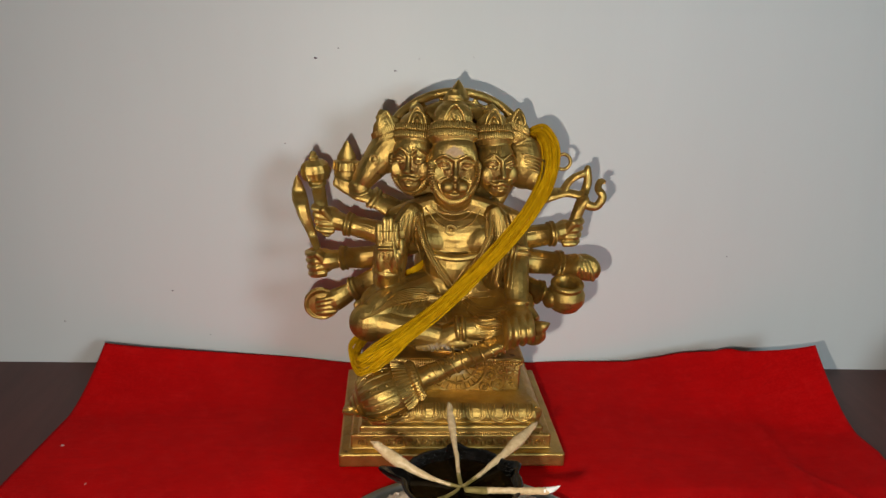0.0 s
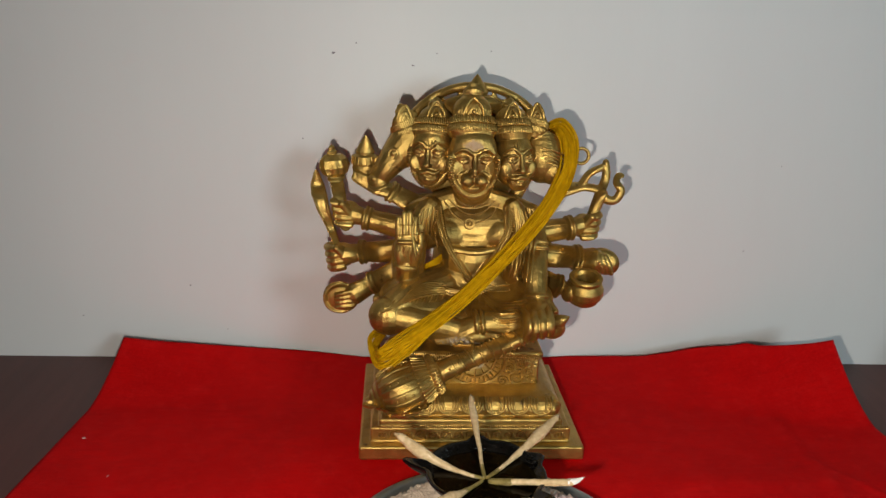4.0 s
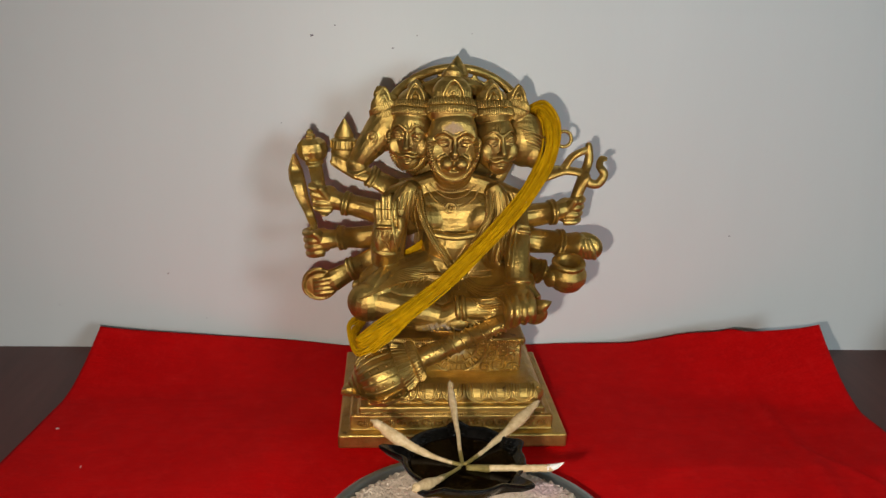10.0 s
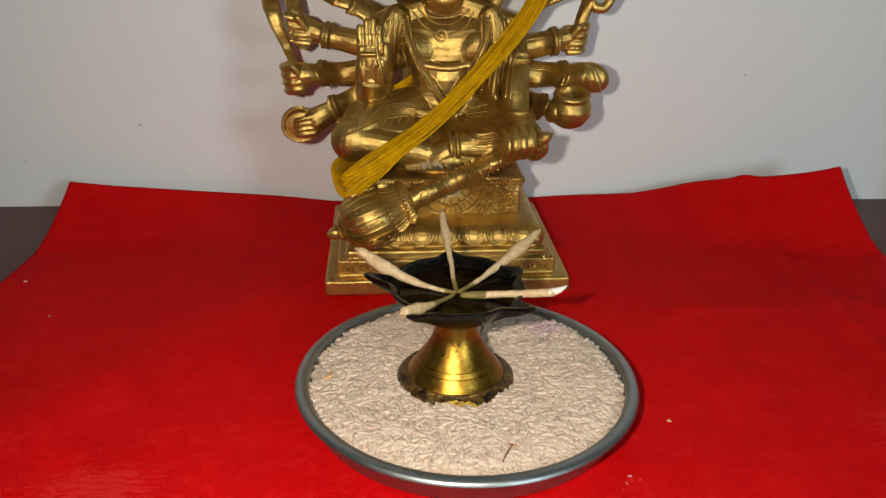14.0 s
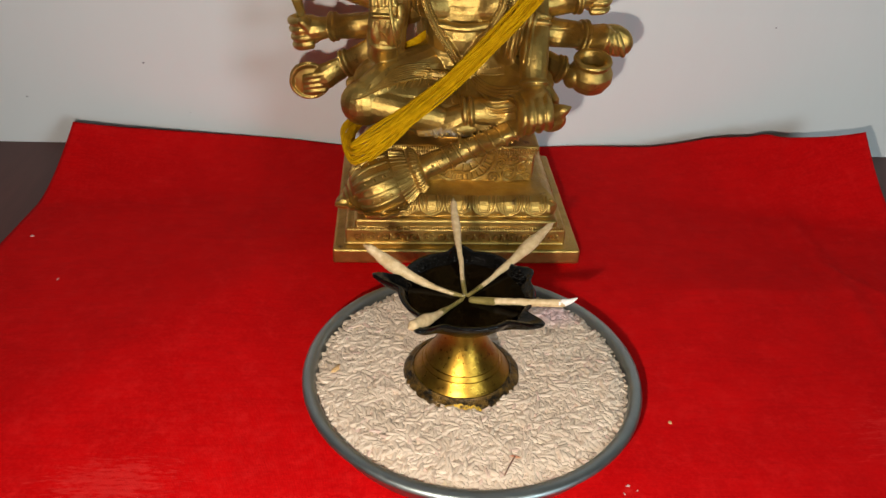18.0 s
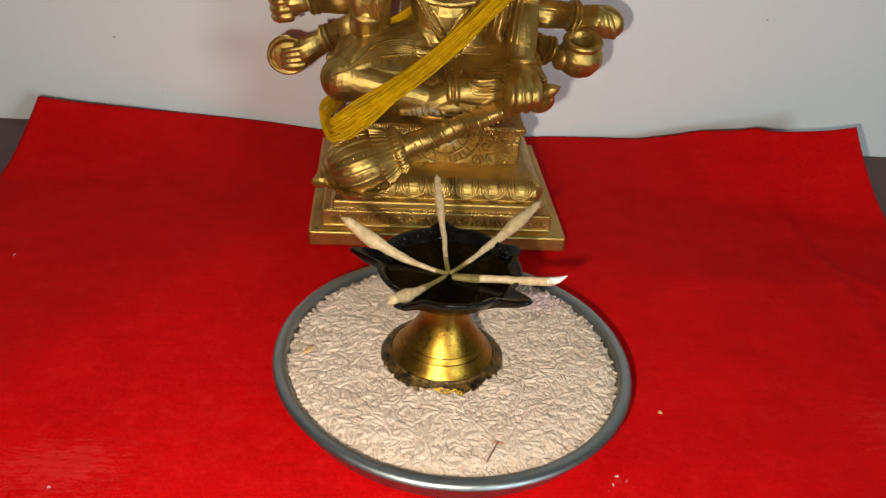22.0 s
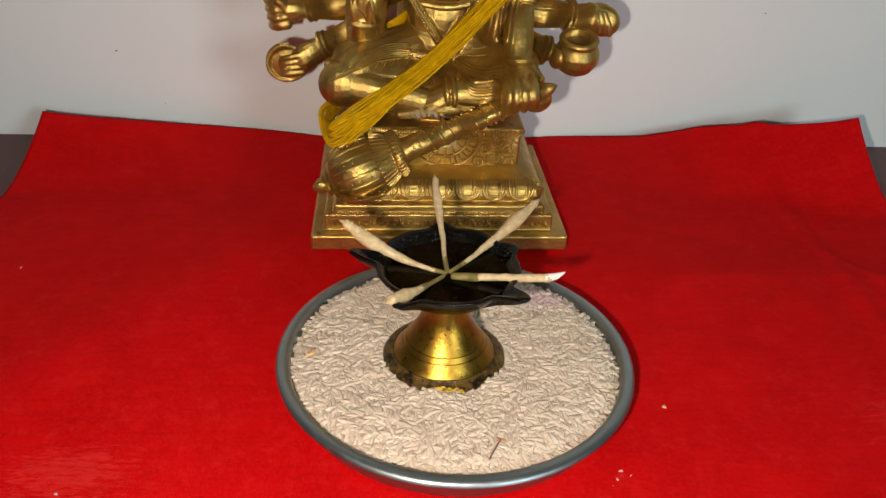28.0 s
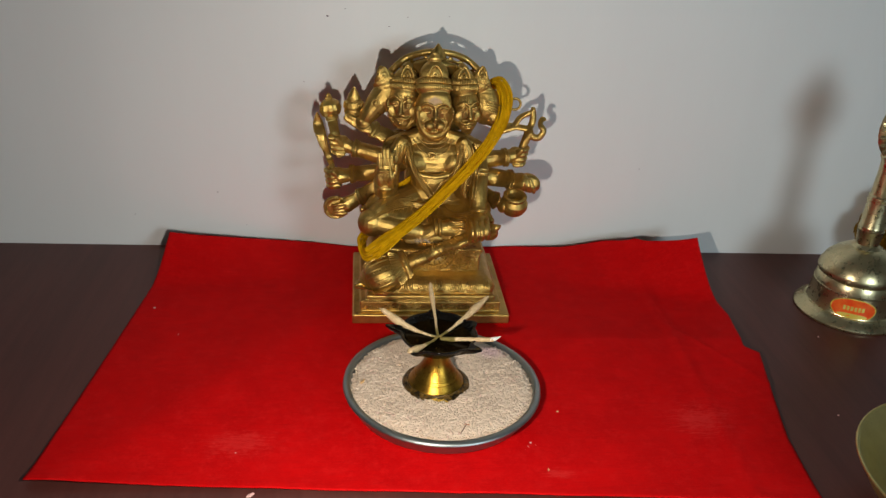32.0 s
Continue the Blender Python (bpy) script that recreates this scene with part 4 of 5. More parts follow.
    g.tube([(-4.35, 3.9, 15.2), (-4.08, 3.7, 16.0), (-4.12, 3.75, 16.8)], [0.38, 0.32, 0.25], 10, 4)
    g.box((-5.95, 3.42, 16.1), (-4.5, 3.9, 16.32), 0.06)
    d.tube([(-5.4, 3.5, 15.2), (-5.1, 3.45, 15.0), (-4.9, 3.5, 14.6)], 0.07, 6, 4)
    for k in range(4):
        d.tube([(-5.75 + k * 0.33, 3.52, 15.5), (-5.7 + k * 0.33, 3.5, 15.85)], 0.07, 6, 2)
    g.ring((-5.06, 4.2, 14.25), 0.92, 0.16, (0.05, -0.3, 1), 24, 8, (1, 0.75, 1))
    # right front arm resting on the club
    g.tube([(4.4, 7.8, 17.3), (4.7, 6.4, 15.8), (4.75, 5.0, 14.4)], [1.3, 1.15, 1.05], 16, 5)
    g.tube([(4.75, 5.0, 14.4), (4.75, 3.9, 13.0), (4.7, 2.9, 11.6)], [1.05, 0.95, 0.75], 16, 5)
    for z, y in ((15.6, 5.9), (15.25, 5.65)):
        g.ring((4.65, y, z), 1.16, 0.17, (0, 0.5, 1), 24, 8)
    g.ball((4.65, 4.9, 15.9), (0.45, 0.3, 0.5))
    g.ring((4.72, 3.25, 12.1), 0.86, 0.14, (0, 0.5, 1), 24, 8)
    g.ball((4.6, 2.4, 11.1), (1.3, 1.05, 1.0), (0, -20, 0))
    g.ball((6.0, 1.9, 10.0), (0.9, 0.8, 0.7), (0, -25, 0))
    for k in range(4):
        x = 3.65 + k * 0.58
        g.tube([(x, 2.3, 11.45 + 0.08 * k), (x + 0.05, 1.05, 11.1 + 0.08 * k), (x + 0.1, 0.6, 10.3 + 0.1 * k), (x + 0.15, 1.0, 9.55 + 0.12 * k)], [0.30, 0.34, 0.33, 0.28], 12, 4)
    # club
    a, b = Vector((6.9, 1.9, 10.95)), Vector((-5.35, 0.75, 5.65))
    ax = (b - a).normalized()
    m = Matrix.Translation(a) @ Vector((0, 0, 1)).rotation_difference(ax).to_matrix().to_4x4()
    total = (b - a).length
    g.lathe([(0.04, -0.25), (0.3, 0.1), (0.62, 0.75), (0.7, 1.0), (0.62, 1.3), (0.6, 3.0), (0.66, 6.0), (0.76, 9.2), (0.8, total - 3.1), (1.25, total - 2.95), (1.5, total - 2.75), (1.5, total - 2.5),
             (1.35, total - 2.35), (1.62, total - 2.0), (1.9, total - 1.3), (1.95, total - 1.25), (2.02, total - 1.0), (2.1, total - 0.3), (2.08, total + 0.3), (1.9, total + 1.0), (1.55, total + 1.5),
             (1.2, total + 1.75), (1.15, total + 1.95), (0.85, total + 2.1), (0.8, total + 2.35), (0.5, total + 2.5), (0.48, total + 2.8), (0.3, total + 3.1), (0.04, total + 3.3)], m, 40)
    for k in range(20):
        u = 2 * math.pi * k / 20
        d.tube([m @ Vector((r * math.cos(u), r * math.sin(u), total + z)) for r, z in ((1.94, -1.1), (2.07, -0.6), (2.12, 0.0), (2.02, 0.7), (1.6, 1.45))], 0.13, 6, 3)
        for z in (-0.7, 0.0, 0.6):
            if k % 2:
                d.ball(m @ Vector((2.12 * math.cos(u + 0.15), 2.12 * math.sin(u + 0.15), total + z)), 0.11, seg=8, rings=5)
    for k in range(34):
        u = 2 * math.pi * k / 34
        d.tube([m @ Vector((r * math.cos(u), r * math.sin(u), total + z)) for r, z in ((1.42, -2.3), (1.66, -1.9), (1.88, -1.4))], 0.08, 5, 2)
        d.tube([m @ Vector((r * math.cos(u), r * math.sin(u), total + z)) for r, z in ((1.3, -2.95), (1.56, -2.62), (1.45, -2.4))], 0.07, 5, 2)
    # a ribbon wound round the shaft, with studs between its turns
    line = []
    for k in range(0, 121):
        u, z = k * 0.50, 2.6 + (total - 6.2) * k / 120
        r = 0.63 + 0.17 * (z / total)
        line.append(m @ Vector((r * math.cos(u), r * math.sin(u), z)))
    d.tube(line, 0.09, 6, 1)
    for k in range(0, 118, 6):
        z = 2.6 + (total - 6.2) * (k + 3) / 120
        u = (k + 3) * 0.50 + math.pi
        r = 0.66 + 0.17 * (z / total)
        d.ball(m @ Vector((r * math.cos(u), r * math.sin(u), z)), 0.11, seg=8, rings=5)
    # heads
    centre, cr = (-0.32, 5.6, 22.4), (1.85, 2.0, 2.65)
    face_form(g, centre, cr, True)
    g.tube([(-0.32 + 1.62 * math.cos(u), 4.75, 22.2 + 2.58 * math.sin(u)) for u in (math.pi * (0.97 + 1.06 * k / 12) for k in range(13))], 0.42, 10, 3)
    g.ball((-5.4, 8.7, 22.4), (1.4, 1.35, 1.5))
    lf, lr = (-3.25, 7.3, 22.35), (1.62, 1.8, 2.3)
    n0 = len(g.v)
    face_form(g, lf, lr, False)
    g.tube([(-3.25 + 1.58 * math.cos(u), 6.85, 22.3 + 2.18 * math.sin(u)) for u in (math.pi * (0.97 + 1.06 * k / 12) for k in range(13))], 0.3, 10, 3)
    turned(g, n0, lf, -14)
    rf, rr = (2.95, 7.3, 22.05), (1.58, 1.8, 2.2)
    n0 = len(g.v)
    face_form(g, rf, rr, False)
    turned(g, n0, rf, 14)
    crown(g, (-0.42, 6.0, 24.25), 1.78, 3.7)
    crown(g, (-3.2, 7.6, 23.85), 1.55, 2.75, 5)
    crown(g, (2.8, 7.6, 23.9), 1.53, 2.8, -4)
    crown_ornament(d, (-0.42, 6.0, 24.25), 1.78, 3.7)
    crown_ornament(d, (-3.2, 7.6, 23.85), 1.55, 2.75, 5)
    crown_ornament(d, (2.8, 7.6, 23.9), 1.53, 2.8, -4)
    # long-muzzled head at one end
    g.tube([(-4.1, 9.2, 23.6), (-5.4, 8.8, 22.6), (-6.6, 8.4, 21.2), (-7.4, 8.2, 20.1)], [1.5, 1.45, 1.05, 0.75], 20, 6)
    g.ball((-7.45, 8.1, 19.95), (0.85, 0.7, 0.7))
    g.tube([(-8.1, 7.9, 19.6), (-7.5, 7.5, 19.35), (-6.8, 7.6, 19.6)], 0.16, 8, 4)
    g.ring((-6.3, 7.5, 22.2), 0.36, 0.11, (-0.3, -1, 0.1), 18, 8)
    g.ball((-6.3, 7.5, 22.2), 0.2)
    g.ball((-7.8, 7.6, 20.2), (0.22, 0.2, 0.16))
    crown(g, (-4.95, 9.1, 23.45), 1.4, 2.6, -22)
    crown_ornament(d, (-4.95, 9.1, 23.45), 1.4, 2.6, -22)
    # round head at the other end, half behind the thread
    g.ball((5.6, 9.0, 21.9), (1.75, 1.7, 2.1))
    g.ball((6.4, 8.4, 21.0), (1.2, 1.1, 1.2))
    for k in range(5):
        d.tube([(5.2 + 0.1 * k, 7.35, 22.9 - k * 0.28), (6.1 + 0.08 * k, 7.25, 22.75 - k * 0.3), (6.9, 7.6, 22.3 - k * 0.35)], 0.1, 6, 3)
    crown(g, (4.5, 9.4, 23.8), 1.3, 2.4, 18)
    crown_ornament(d, (4.5, 9.4, 23.8), 1.3, 2.4, 18)
    g.ring((8.9, 10.0, 21.9), 0.62, 0.16, (0, 1, 0), 24, 8)
    # arch behind the heads
    for rad, th in ((6.5, 0.36), (5.75, 0.16)):
        g.tube([(0.3 + rad * math.cos(u), 11.6, 20.6 + rad * math.sin(u)) for u in (math.radians(18 + 144 * k / 16) for k in range(17))], th, 12, 3)
    for k in range(7):
        u = math.radians(50 + 80 * k / 6)
        spiral(g, (0.3 + 5.45 * math.cos(u), 11.6, 20.6 + 5.45 * math.sin(u)), 0.55, 0.9, 1 if k % 2 else -1, u, 0.16)
    g.lathe([(1.0, -1.0), (0.85, -0.5), (0.95, -0.3), (0.75, 0.0), (0.5, 0.5), (0.2, 0.95), (0.03, 1.15)], pose(0.3, 11.2, 26.95), 24)
    g.ball((0, 10.5, 22.0), (4.6, 1.6, 4.6))
    g.tube([(3.3, 9.6, 18.0), (4.3, 9.8, 19.8), (5.3, 10.2, 21.6)], [0.6, 0.55, 0.5], 12, 4)
    # bearer arms, viewer's left
    g.ball((-3.6, 10.0, 16.2), (1.9, 1.5, 2.4)), g.ball((3.6, 10.0, 15.2), (2.2, 1.6, 3.2))
    arm(g, [(-3.6, 10, 17.2), (-5.0, 10, 17.9), (-6.4, 9.9, 18.7)], [0.85, 0.75, 0.62], (-6.45, 9.9, 18.72))
    g.tube([(-6.4, 9.8, 18.7), (-7.6, 9.4, 19.25), (-9.3, 9.6, 19.9)], [0.6, 0.72, 0.35], 14, 4)
    for k in range(4):
        g.tube([(-7.6 + 0.12 * k, 9.2 - 0.1 * k, 19.0 + 0.22 * k), (-8.6, 9.0 - 0.05 * k, 19.5 + 0.22 * k), (-9.3, 9.2, 20.0 + 0.15 * k)], 0.2, 8, 3)
    g.lathe([(0.5, -0.5), (0.95, -0.1), (1.05, 0.3), (1.0, 0.6), (1.08, 0.7), (0.98, 1.3), (0.72, 1.45), (0.78, 1.6), (0.5, 2.2), (0.18, 2.75), (0.03, 2.95)], pose(-8.5, 10.0, 20.3, 0, 0, 0), 26)
    for k in range(18):
        u = 2 * math.pi * k / 18
        d.tube([(-8.5 + 1.06 * math.cos(u), 10 + 1.06 * math.sin(u), 21.0), (-8.5 + 0.98 * math.cos(u), 10 + 0.98 * math.sin(u), 21.55)], 0.08, 5, 1)
    arm(g, [(-3.5, 10.3, 15.0), (-6.0, 10.5, 15.65), (-8.5, 11.0, 16.15)], [0.95, 0.85, 0.72], (-8.5, 11.0, 16.15))
    fist(g, (-10.3, 11.4, 16.5), (-0.2, 0, 1), (-1, 0, 0.1), 1.25)
    g.tube([(-8.6, 11.0, 16.2), (-9.7, 11.3, 16.4)], [0.7, 0.9], 12, 3)
    g.tube([(-10.2, 11.4, 15.3), (-10.6, 11.5, 17.2), (-11.0, 11.5, 19.6)], [0.5, 0.55, 0.6], 12, 4)
    g.lathe([(0.5, -1.3), (0.75, -1.1), (0.75, -0.95), (0.7, -0.85), (1.08, -0.55), (1.28, 0.0), (1.12, 0.6), (0.72, 0.95), (0.3, 0.95), (0.42, 1.1), (0.42, 1.25), (0.2, 1.35), (0.32, 1.5), (0.05, 1.75)],
            pose(-11.1, 11.5, 20.4, 0, -8, 0), 28, wave=lambda u, k: 1 + (0.035 * math.sin(12 * u) if 4 <= k <= 7 else 0))
    arm(g, [(-4.3, 10.2, 14.2), (-6.0, 10.5, 13.55), (-8.9, 11.0, 13.15)], [0.95, 0.85, 0.74], (-8.9, 11.0, 13.15))
    fist(g, (-10.9, 11.5, 12.65), (-0.15, 0, 1), (-1, 0, -0.15), 1.28)
    g.tube([(-9.0, 11.0, 13.1), (-10.3, 11.3, 12.8)], [0.72, 0.95], 12, 3)
    # curved sword: a blade with a ridge and raised edges
    blade = [(-11.0, 13.4, 0.26), (-11.5, 15.0, 0.36), (-12.1, 16.5, 0.48), (-12.42, 17.8, 0.58), (-12.53, 18.7, 0.52), (-12.6, 19.5, 0.28), (-12.65, 20.0, 0.06)]
    rows = []
    for x, z, w in blade:
        w *= 1.2
        rows.append([Vector(p) for p in ((x - w, 11.8, z), (x - w * 0.7, 11.45, z), (x - w * 0.5, 11.6, z), (x + w * 0.5, 11.6, z), (x + w * 0.7, 11.45, z), (x + w, 11.8, z), (x, 12.1, z))])
    g.grid(rows)
    arm(g, [(-4.6, 9.3, 12.9), (-5.9, 9.4, 12.0), (-8.0, 9.5, 10.85)], [1.0, 0.9, 0.74], (-7.9, 9.5, 10.9))
    g.tube([(-8.0, 9.5, 10.8), (-9.4, 9.2, 10.1)], [0.72, 0.95], 14, 3)
    g.ball((-10.5, 9.3, 9.75), (1.5, 0.55, 1.35), (0, 18, 0), 28, 14)
    g.ring((-10.5, 9.0, 9.75), 1.2, 0.14, (0.15, -1, 0), 30, 8, (1.1, 1, 1))
    for k in range(4):
        g.tube([(-9.4, 8.6, 10.5 - 0.4 * k), (-10.2, 8.45, 10.4 - 0.38 * k), (-10.8, 8.6, 10.2 - 0.36 * k)], 0.21, 8, 3)
    beads(d, [(-10.5 + 1.32 * math.cos(u), 8.9, 9.75 + 1.2 * math.sin(u)) for u in (2 * math.pi * k / 16 for k in range(17))], 0.08, 0.3)
    # bearer arms, viewer's right
    arm(g, [(3.6, 10, 15.3), (5.8, 10, 15.45), (8.6, 10.5, 15.7)], [0.98, 0.9, 0.76], (8.6, 10.5, 15.7))
    g.tube([(8.6, 10.5, 15.7), (9.6, 10.8, 15.85)], [0.72, 0.9], 12, 3)
    fist(g, (10.15, 11.0, 15.8), (0.15, 0, 1), (1, 0, 0.1), 1.25)
    g.tube([(10.1, 11.0, 14.9), (10.6, 11.0, 17.0), (11.1, 11.0, 18.6)], [0.44, 0.49, 0.55], 12, 4)
    g.tube([(7.2, 11, 18.6), (8.6, 11, 19.0), (9.6, 11, 19.1), (11.0, 11, 18.9)], [0.7, 0.55, 0.36, 0.36], 12, 4)
    g.tube([(9.2, 11, 19.0), (9.9, 11, 20.2), (11.0, 11, 20.8)], [0.37, 0.33, 0.30], 10, 4)
    g.tube([(11.0, 11, 18.6), (11.35, 11, 20.0), (11.25, 11, 21.2)], [0.41, 0.39, 0.29], 10, 4)
    g.tube([(11.0, 11, 18.9), (11.5, 11, 18.1), (12.3, 11, 18.0), (12.75, 11, 18.8), (12.3, 11, 19.5), (12.4, 11, 20.1), (12.75, 11, 20.1)], [0.41, 0.41, 0.39, 0.37, 0.32, 0.29, 0.20], 10, 5)
    g.ball((11.25, 11, 21.2), 0.28), g.ball((11.0, 11, 20.8), 0.28)
    arm(g, [(3.6, 10, 13.8), (6.3, 10, 13.5), (9.4, 10.5, 13.05)], [1.02, 0.95, 0.82], (9.4, 10.5, 13.05))
    g.tube([(9.4, 10.5, 13.0), (10.8, 10.7, 12.8)], [0.8, 1.05], 14, 3)
    g.ball((11.9, 11.2, 12.45), (1.5, 0.7, 1.15), (0, 28, 0))
    for k in range(4):
        g.tube([(10.7 + 0.35 * k, 10.3, 13.5 - 0.1 * k), (10.9 + 0.4 * k, 10.0, 12.8 - 0.12 * k), (11.1 + 0.42 * k, 10.2, 12.0 - 0.1 * k)], 0.23, 8, 3)
    arm(g, [(3.8, 9.3, 12.4), (6.0, 9.0, 11.6), (7.6, 9.0, 11.0)], [1.0, 0.9, 0.72], (7.6, 9.0, 11.0))
    g.lathe([(0.03, -1.55), (0.7, -1.45), (1.25, -1.05), (1.62, -0.35), (1.6, 0.2), (1.38, 0.65), (1.25, 0.8), (1.35, 0.95), (1.42, 1.12), (1.32, 1.28), (1.0, 1.25), (0.85, 0.9), (0.8, 0.2), (0.03, 0.0)], pose(9.75, 8.7, 10.85, 14, 0, 0), 36)
    g.ball((8.3, 8.2, 10.6), (0.6, 0.6, 0.7))
    # blend the cast body
    for s in (-1, 1):
        g.tube([(s * 2.7, 5.85, 18.3), (s * 2.5, 4.75, 16.8), (s * 1.75, 4.7, 15.2), (s * 0.95, 4.75, 14.0), (s * 0.3, 4.8, 13.0)], [0.3] * 5, 8, 5)
    g.tube([(-1.5, 4.7, 15.4), (0.1, 4.45, 15.25), (1.6, 4.7, 15.4)], 0.3, 10, 5)
    body = new("cast", g.mesh("cast", BRASS, CM, 0))
    body.modifiers.new("blend", "REMESH").voxel_size = 0.00058
    sm = body.modifiers.new("soften", "SMOOTH")
    sm.factor, sm.iterations = 0.5, 1
    dg = bpy.context.evaluated_depsgraph_get()
    made = bpy.data.meshes.new_from_object(body.evaluated_get(dg))
    bpy.data.objects.remove(body)
    tree = BVHTree.FromPolygons([v.co / CM for v in made.vertices], [p.vertices for p in made.polygons])

    def on(x, z, start=-5.0, lift=0.0):
        """The point of the cast surface met from the front at x, z."""
        hit = tree.ray_cast(Vector((x, start, z)), Vector((0, 1, 0)))[0]
        return Vector((x, (hit.y if hit else 9.0) - lift, z))

    def curve(pts, n):
        pts, out = [Vector((x, 0, z)) for x, z in pts], []
        for i in range(len(pts) - 1):
            p0, p1, p2, p3 = pts[max(i - 1, 0)], pts[i], pts[i + 1], pts[min(i + 2, len(pts) - 1)]
            for q in range(n):
                u = q / n
                out.append(0.5 * (2 * p1 + (p2 - p0) * u + (2 * p0 - 5 * p1 + 4 * p2 - p3) * u * u + (3 * p1 - p0 - 3 * p2 + p3) * u ** 3))
        return out + [pts[-1]]

    def laid(pts, radius, start=2.2, n=5):
        """A raised line that follows the surface, thin at its ends."""
        row = [on(p.x, p.z, start) for p in curve(pts, n)]
        keep = [row[0]]
        for p in row[1:]:
            if abs(p.y - keep[-1].y) > 1.2:
                break
            keep.append(p)
        if len(keep) > 2:
            k = len(keep) - 1
            d.tube(keep, [radius * (0.45 + 0.55 * math.sin(math.pi * i / k)) for i in range(k + 1)], 6, 1)

    def strung(pts, radius, step, start=2.2):
        row = [on(p.x, p.z, start, radius * 0.4) for p in curve(pts, 30)]
        run = step
        for p, q in zip(row, row[1:]):
            run += min((q - p).length, 0.3)
            if run >= step:
                run = 0
                d.ball(q, radius, seg=8, rings=5)

    # necklaces, garland and belts
    for w, z, sag in ((1.35, 19.15, 0.55), (1.75, 18.95, 0.85), (2.15, 18.75, 1.2)):
        strung([(-0.15 - w, z), (-0.15 - w * 0.6, z - sag * 0.7), (-0.15, z - sag), (-0.15 + w * 0.6, z - sag * 0.7), (-0.15 + w, z)], 0.085, 0.14, 3.9)
    for s in (-1, 1):
        for o in (0.0, 0.45):
            strung([(s * (2.5 + o) - 0.1, 18.5), (s * (2.25 + o), 16.8), (s * (1.5 + o), 15.2), (s * (0.75 + o), 14.0), (s * (0.15 + o * 0.6), 13.0)], 0.10, 0.155)
        laid([(s * 2.72 - 0.1, 18.4), (s * 2.47, 16.8), (s * 1.72, 15.2), (s * 0.97, 14.0), (s * 0.3, 13.0)], 0.10)
    p = on(-0.4, 17.45)
    d.ring(p, 0.38, 0.1, (0, -1, 0.2), 20, 8), d.ball(p, 0.2, seg=10, rings=6)
    strung([(-2.6, 12.75), (-1.2, 12.45), (1.2, 12.45), (2.8, 12.75)], 0.08, 0.15)
    strung([(-2.5, 12.35), (-1.2, 12.1), (1.2, 12.1), (2.8, 12.4)], 0.07, 0.13)
    # folds of the loincloth over thighs and lap
    for k in range(8):
        laid([(-7.0 + 0.22 * k, 11.35 + 0.12 * k), (-5.2 + 0.1 * k, 12.0 + 0.11 * k), (-3.6, 12.25 + 0.1 * k), (-2.2, 12.2 + 0.09 * k)], 0.13, 1.0)
    for k in range(9):
        laid([(-6.4 + 0.5 * k, 11.75 + 0.03 * k), (-6.0 + 0.5 * k, 12.15 + 0.03 * k)], 0.09, 1.0)
    for k in range(9):
        laid([(0.6 + 0.1 * k, 12.0 - 0.15 * k), (2.0, 11.75 - 0.16 * k), (3.6, 12.0 - 0.17 * k)], 0.13, 1.0)
    for k in range(6):
        laid([(-2.2 + 0.7 * k, 11.9), (-2.0 + 0.6 * k, 11.3), (-1.6 + 0.5 * k, 10.8)], 0.13, 1.0)
    # shawl folds and hems
    for s in (-1, 1):
        for k in range(6):
            laid([(s * (2.95 + 0.32 * k), 18.6 - 0.1 * k), (s * (3.25 + 0.3 * k), 16.9), (s * (3.05 + 0.28 * k), 15.0), (s * (2.75 + 0.3 * k), 13.3)], 0.14, 2.0)
        strung([(s * 2.9, 18.3), (s * 3.05, 16.9), (s * 2.75, 15.2), (s * 2.45, 13.6)], 0.09, 0.17)
    # creases of the knees and the sole, toes
    for k in range(5):
        laid([(-1.9 + 0.4 * k, 9.35 - 0.05 * k), (-1.7 + 0.4 * k, 8.9), (-1.75 + 0.4 * k, 8.5)], 0.16, 0.2)
    # brow marks
    for x in (-3.75, -3.5, -3.25):
        laid([(x + 0.1, 23.55), (x + 0.1, 22.85)], 0.07)
    for x in (2.75, 2.95, 3.15):
        laid([(x + 0.1, 23.6), (x + 0.1, 22.9)], 0.07)
    # beards: a fringe of short ridges along each jaw
    for cx, cy, cz, rx, rz, n in ((-0.32, 4.66, 22.25, 1.66, 2.6, 46), (-3.25, 6.8, 22.3, 1.55, 2.25, 36)):
        n0 = len(d.v)
        for k in range(n):
            u = math.pi * (0.97 + 1.06 * k / (n - 1))
            d.tube([(cx + rx * q * math.cos(u), cy - y, cz + rz * q * math.sin(u)) for q, y in ((0.80, 0.42), (0.92, 0.62), (1.05, 0.60), (1.18, 0.2))], [0.06, 0.09, 0.09, 0.05], 6, 2)
        if cx < -2:
            turned(d, n0, (-3.25, 7.3, 22.35), -14)
    # palm plates, finger nails and arm seams
    for x0, z0, x1, z1 in ((-7.6, 15.95, -6.0, 15.6), (5.9, 15.5, 8.0, 15.65), (6.2, 13.5, 8.6, 13.2)):
        laid([(x0, z0 + 0.55), ((x0 + x1) / 2, (z0 + z1) / 2 + 0.6), (x1, z1 + 0.55)], 0.07, 6.0)
    # chased bands on the pedestal
    for z, y, w, n in ((2.38, 0.86, 7.5, 90), (7.85, 1.95, 5.3, 64), (7.6, 1.98, 5.3, 64), (4.95, 2.05, 5.3, 64)):
        for k in range(n):
            d.box((-w + 2 * w * k / n, y - 0.08, z - 0.11), (-w + 2 * w * (k + 0.6) / n, y + 0.1, z + 0.11), 0.03)
